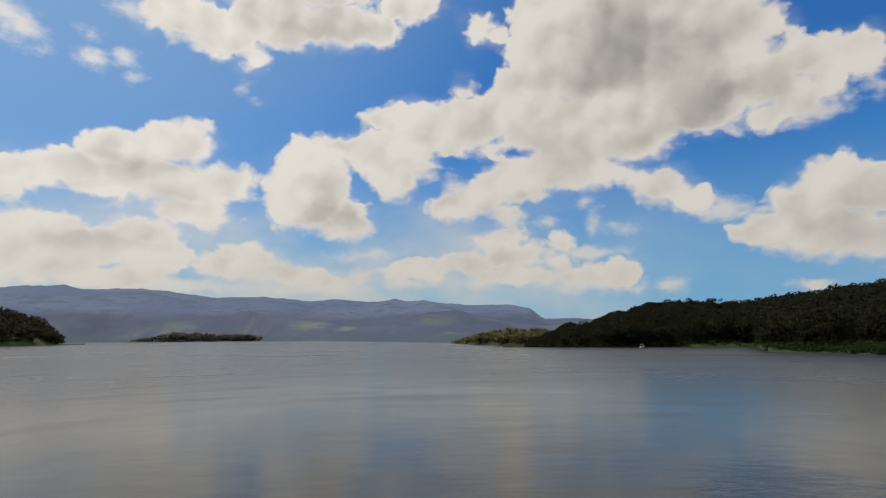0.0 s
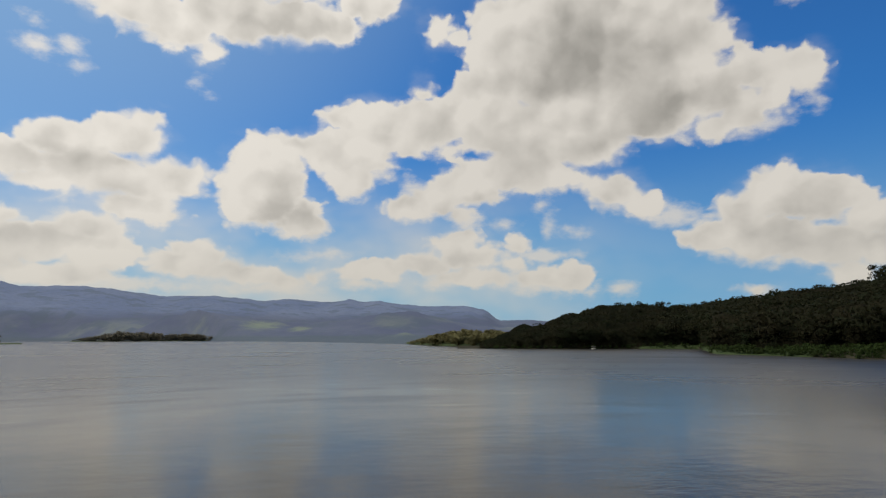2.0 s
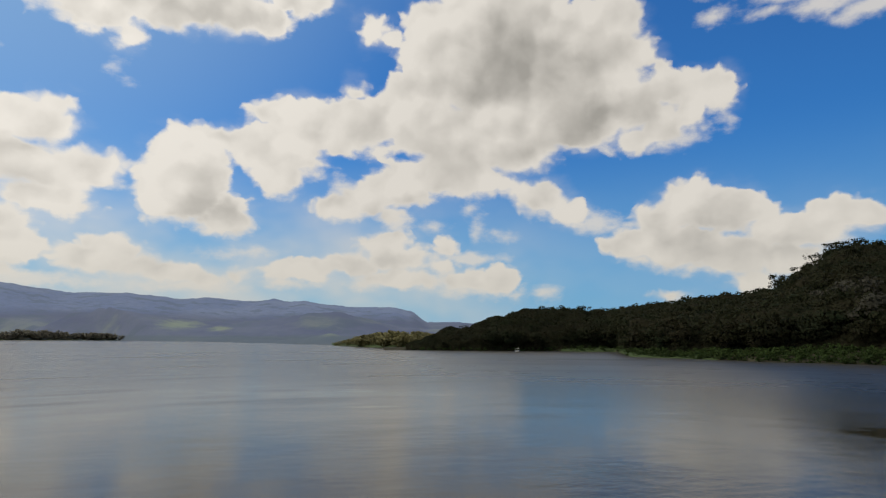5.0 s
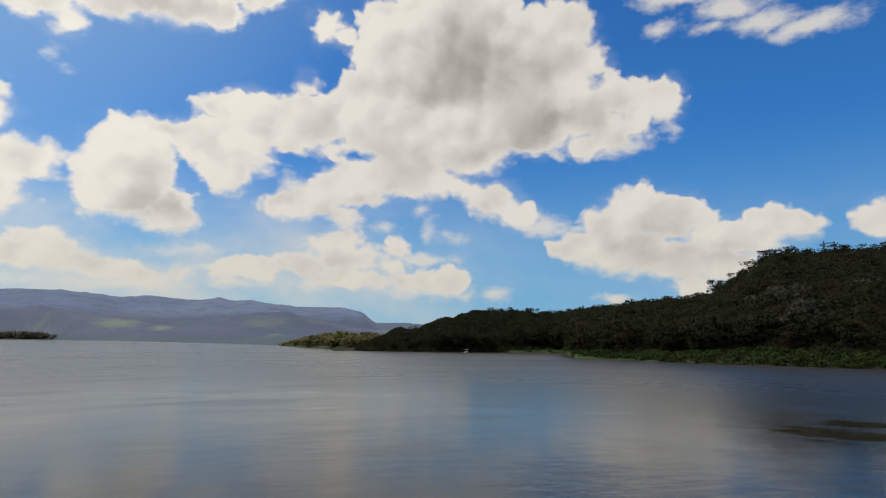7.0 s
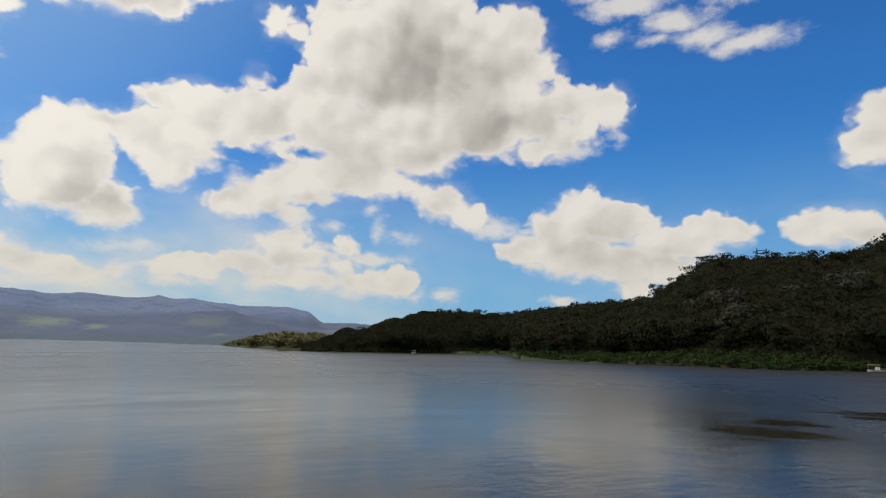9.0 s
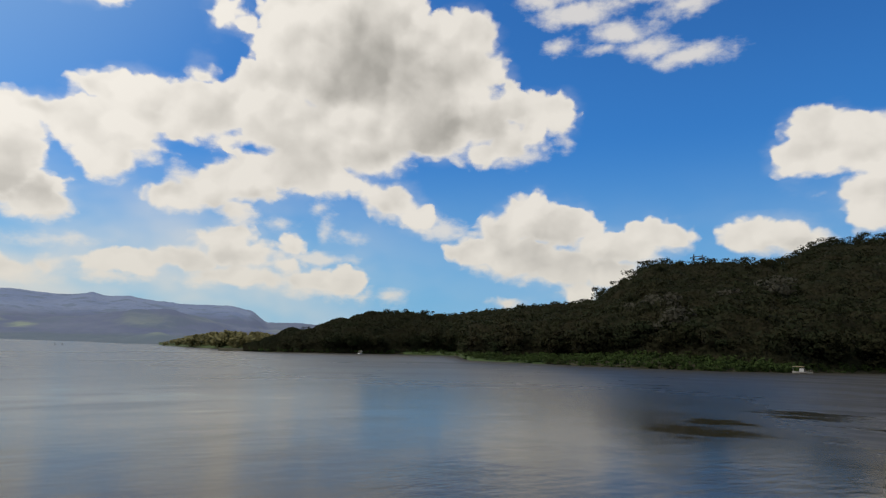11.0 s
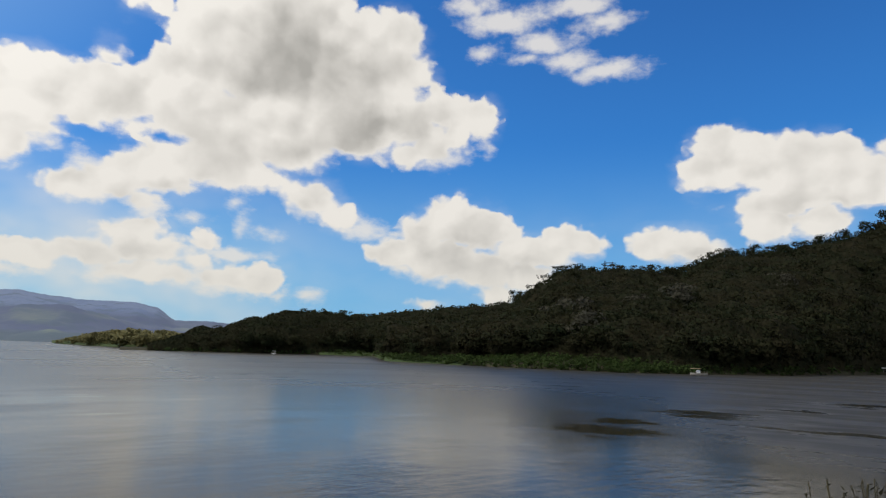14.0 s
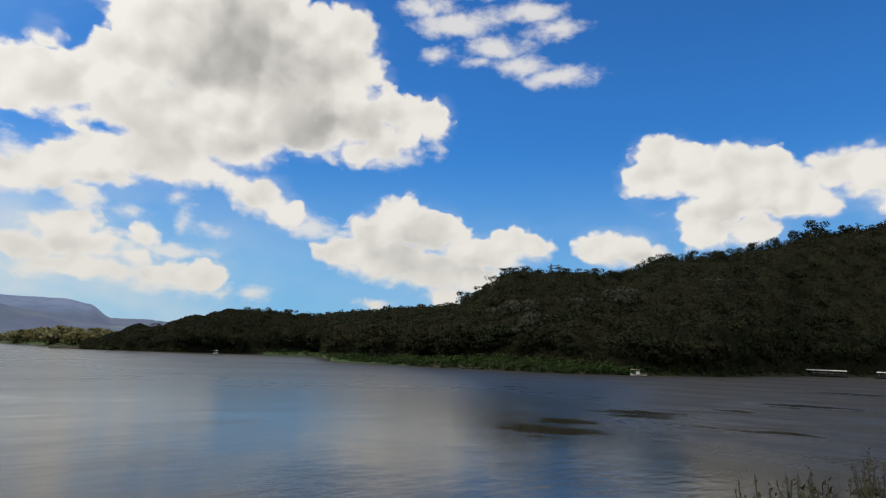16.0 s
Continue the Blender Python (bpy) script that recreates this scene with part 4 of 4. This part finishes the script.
def roof_part(lo, hi, camber, mat, parent, name="roof", label=""):
    """A thin cambered boat roof with rounded edge."""
    bm = bmesh.new()
    n = 9
    top, low = [], []
    for k in range(n):
        s = k / (n - 1)
        y = lo[1] + (hi[1] - lo[1]) * s
        z = camber * (1 - (2 * s - 1) ** 2)
        top.append([bm.verts.new((x, y, hi[2] + z)) for x in (lo[0], hi[0])])
        low.append([bm.verts.new((x, y, lo[2] + z)) for x in (lo[0] + 0.04, hi[0] - 0.04)])
    for k in range(n - 1):
        bm.faces.new((top[k][0], top[k][1], top[k + 1][1], top[k + 1][0]))
        bm.faces.new((low[k][0], low[k + 1][0], low[k + 1][1], low[k][1]))
        for e in (0, 1):
            bm.faces.new((top[k][e], top[k + 1][e], low[k + 1][e], low[k][e]))
    bm.faces.new((top[0][0], top[0][1], low[0][1], low[0][0]))
    bm.faces.new((top[-1][0], top[-1][1], low[-1][1], low[-1][0]))
    bmesh.ops.recalc_face_normals(bm, faces=bm.faces[:])
    return part(name, bm, mat, parent, label)


def rod(name, a, b, r, mat, parent):
    bm = bmesh.new()
    limb(bm, a, b, r, r, 6)
    return part(name, bm, mat, parent)


def moor(ob, a, d, turn, size=1.0):
    """Lay a boat on the water d metres off, turned so many degrees from lying across the view."""
    x, y, _ = flat_way(a, d, 0)
    ob.matrix_basis = pose(x, y, 0.0, 0, 0, -a + turn) @ Matrix.Diagonal((size, size, size, 1))


def tour_boat(label):
    boat = tagged(new("tour_boat"), label, "boat", "moored tour boats")
    hull_part(15.0, 3.2, 0.85, DARK_HULL, boat)
    roof_part((-6.9, -1.6, 2.0), (6.9, 1.6, 2.12), 0.16, WHITE, boat, label="long white cambered roof")
    for k in range(8):
        for side in (-1.42, 1.42):
            rod("post", (-6.3 + 1.8 * k, side, 0.7), (-6.3 + 1.8 * k, side, 2.02), 0.03, STEEL, boat)
    for side in (-1.45, 1.45):
        rod("rail", (-6.3, side, 1.25), (6.3, side, 1.25), 0.025, STEEL, boat)
    for k in range(6):
        box_part("bench", (-5.4 + 1.7 * k, -1.2, 0.45), (-5.0 + 1.7 * k, 1.2, 0.85), BENCH, boat)
    box_part("windscreen", (5.9, -1.3, 0.9), (5.98, 1.3, 1.6), GLASS, boat)
    box_part("outboard_motor", (-7.75, -0.3, 0.3), (-7.3, 0.3, 1.2), DARK_HULL, boat, soft=0.08)
    return boat


def cabin_boat():
    boat = tagged(new("cabin_boat"), "small white cabin boat with a tan canopy, moored by the shore", "boat")
    hull_part(4.9, 1.8, 0.6, WORN_WHITE, boat)
    cabin = box_part("cabin", (-0.35, -0.65, 0.4), (0.75, 0.65, 1.45), WHITE, boat, soft=0.08)
    box_part("window", (-0.1, -0.67, 0.95), (0.5, -0.645, 1.3), GLASS, cabin, soft=0.005)
    box_part("window", (0.74, -0.45, 0.95), (0.765, 0.45, 1.3), GLASS, cabin, soft=0.005)
    roof_part((-0.5, -0.8, 1.85), (2.3, 0.8, 1.92), 0.10, TAN, boat, "canopy", "tan canvas canopy")
    for x in (-0.4, 2.2):
        for y in (-0.7, 0.7):
            rod("post", (x, y, 0.55), (x, y, 1.88), 0.025, STEEL, boat)
    for k in range(5):
        rod("rail_post", (-2.3 + 0.42 * k, -0.72, 0.55), (-2.3 + 0.42 * k, -0.72, 1.05), 0.02, WORN_WHITE, boat)
    rod("rail", (-2.3, -0.72, 1.05), (-0.5, -0.72, 1.05), 0.022, WORN_WHITE, boat)
    return boat


def canopy_launch():
    boat = tagged(new("launch"), "small white launch with a white canopy under the trees", "boat")
    hull_part(5.2, 1.9, 0.65, WHITE, boat)
    roof_part((-1.4, -0.9, 1.85), (1.2, 0.9, 1.95), 0.12, WHITE, boat, "canopy")
    for x in (-1.3, 1.1):
        for y in (-0.8, 0.8):
            rod("post", (x, y, 0.6), (x, y, 1.88), 0.03, STEEL, boat)
    box_part("console", (-0.2, -0.4, 0.35), (0.25, 0.4, 1.15), WORN_WHITE, boat, soft=0.05)
    return boat


moor(cabin_boat(), 56.1, 157, 180, 0.8)
first = tour_boat("long dark tour boat with a white roof, moored")
moor(first, 70.15, 246, 4)
moor(copy_thing(first, Matrix.Identity(4)), 75.2, 252, -3)
moor(canopy_launch(), 18.0, 258, 70, 0.65)


def buoy(a, d):
    ob = tagged(new("buoy"), "small dark net buoy afloat on the lake", "buoy", "buoys on the lake")
    bm = bmesh.new()
    bmesh.ops.create_uvsphere(bm, u_segments=12, v_segments=8, radius=0.42)
    bmesh.ops.scale(bm, vec=(1.5, 1.0, 0.75), verts=bm.verts[:])
    part("float", bm, DARK_HULL, ob)
    rod("staff", (0, 0, 0.2), (0.05, 0, 1.0), 0.04, BARK, ob)
    ob.matrix_basis = pose(*flat_way(a, d, 0.1), 0, 0, -a)


for a, d in ((-25.0, 520), (-24.6, 522), (-24.2, 519), (-6.8, 430), (-6.3, 432)):
    buoy(a, d)


# ---- a wooden frame on the crest, a hut among the trees ----
def timber_frame():
    ob = tagged(new("timber_frame"), "dark weathered timber frame standing above the treetops", "lookout frame")
    for x, top in ((-2.6, 13.4), (2.6, 12.9)):
        box_part("post", (x - 0.28, -0.28, -0.5), (x + 0.28, 0.28, top), BARK, ob, soft=0.04)
    for z in (10.6, 12.0):
        box_part("beam", (-3.2, -0.22, z), (3.0, 0.22, z + 0.4), BARK, ob, soft=0.04)
    rod("brace", (-2.6, 0, 9.0), (2.6, 0, 11.8), 0.16, BARK, ob)
    ob.matrix_basis = pose(*flat_way(48.75, 338, hill_at(48.75, 338) - 0.6), 0, 0, -48) @ Matrix.Diagonal((0.8, 0.8, 1.0, 1))


def hut():
    ob = tagged(new("hut"), "small pale hut on tall stilts showing among the dark trees", "hut")
    base = HUT_Z - 2.1
    box_part("wall", (-1.7, -1.5, 0.0), (1.7, 1.5, 2.2), WORN_WHITE, ob)
    box_part("door", (-0.4, -1.56, 0.05), (0.4, -1.505, 2.0), BARK, ob)
    for x in (-1.1, 1.1):
        box_part("window", (x - 0.3, -1.54, 0.9), (x + 0.3, -1.505, 1.6), GLASS, ob, soft=0.005)
    roof_part((-2.1, -1.9, 2.15), (2.1, 1.9, 2.25), 0.3, WORN_WHITE, ob, label="pale sheet roof")
    for k in range(4):
        x, y = (-1.5, 1.5)[k % 2], (-1.3, 1.3)[k // 2]
        rod("stilt", (x, y, hill_at(HUT_AZ, HUT_R + 3.5) - base - 0.8), (x, y, 0.1), 0.14, BARK, ob)
    ob.matrix_basis = pose(*flat_way(HUT_AZ, HUT_R + 3.5, base), 0, 0, -53) @ Matrix.Diagonal((0.75, 0.75, 1.0, 1))


timber_frame()
hut()


# ---- the near bank under and behind the camera ----
def bank_edge(x):
    """How far ahead the near bank reaches at x."""
    return 1.0 + 7.2 / (1 + math.exp(-(x - 8) / 2.6)) - 0.055 * max(0.0, x - 34) ** 2 + 0.5 * fbm(x * 0.22, 4.0)


def bank_at(x, y):
    s = bank_edge(x) - y
    if s < 0:
        return max(-2.8, 0.3 * s)
    return 0.10 * s + 0.35 * (1 - math.exp(-s / 2)) + 0.12 * fbm(x * 0.5, y * 0.5) + 0.0009 * max(0, s - 20) ** 2


def bank_y(x, v):
    return bank_edge(x) + 6 - 6.0 * v - 0.13 * v ** 3


tagged(grid("ground_near_bank", [-90 + 1.2 * k for k in range(126)], [0.4 * k for k in range(26)],
            lambda x, v: (x, bank_y(x, v), min(bank_at(x, bank_y(x, v)), 22.0)), GRASS_LAND),
       "grassy near bank of the lake", "bank", kind="structure")


def weed(seed, kind):
    """A tall weed: a few bent stems set with narrow leaves and seed heads."""
    rng = np.random.default_rng(seed)
    ob = tagged(new("weed"), kind, "weed", "tall weeds on the near bank")
    leaves = []
    for k in range(7):
        a, lean = rng.uniform(0, 6.283), rng.uniform(0.05, 0.30)
        tip = Vector((lean * math.cos(a), lean * math.sin(a), rng.uniform(0.65, 1.0)))
        rod("stem", (0.03 * math.cos(a), 0.03 * math.sin(a), -0.05), tip, 0.006, STEM, ob)
        for j in range(22):
            s = 0.3 + 0.7 * j / 21
            c = np.array(tip) * s + rng.normal(size=3) * 0.012
            u = rng.normal(size=3) * np.array((1, 1, 0.5)) + np.array((0, 0, 0.7))
            u *= rng.uniform(0.015, 0.045) / np.linalg.norm(u)
            v = np.cross(u, rng.normal(size=3))
            v *= 0.008 / np.linalg.norm(v)
            leaves.append(np.stack([c, c + u * 0.6 + v, c + 1.5 * u, c + u * 0.6 - v]))
    crown = new("leaves", quads_mesh("leaves", np.array(leaves), WEED))
    crown.parent = ob
    return ob


rng = np.random.default_rng(71)
weeds = [weed(72, "tall green-brown weed with narrow leaves"), weed(73, "dry tall weed with thin bent stems"), weed(74, "bushy green weed on the bank")]
used = set()
for _ in range(46):
    a = rng.uniform(61.2, 84)
    r = rng.uniform(11, 19) if a < 68 else rng.uniform(12, 25)
    x, y, _ = flat_way(a, r, 0)
    if bank_edge(x) - y < 0.4:
        continue
    top = 5 - r * math.tan(radians(11.2 - max(0, a - 61) * 0.33)) + rng.normal() * 0.35
    z = bank_at(x, y)
    h = top - z
    if h < 0.5:
        continue
    k = int(rng.integers(3))
    m = Matrix.LocRotScale((x, y, z - 0.05), Euler((0, 0, rng.uniform(0, 6.28))), None)
    ob = copy_thing(weeds[k], m) if k in used else weeds[k]
    used.add(k)
    ob.matrix_basis = m @ Matrix.Diagonal((min(h, 2.4), min(h, 2.4), h, 1))
spots = []
for _ in range(900):
    a, r = rng.uniform(69, 110), rng.uniform(8, 26)
    x, y, _ = flat_way(a, r, 0)
    if bank_edge(x) - y > 0.6:
        spots.append((x, y, bank_at(x, y) - 0.05, rng.uniform(0.25, 0.8)))
forest("bank_undergrowth", spots, WEED, "tangled olive undergrowth on the near bank", 75, per=(6, 16), leaf=0.09, category="undergrowth")
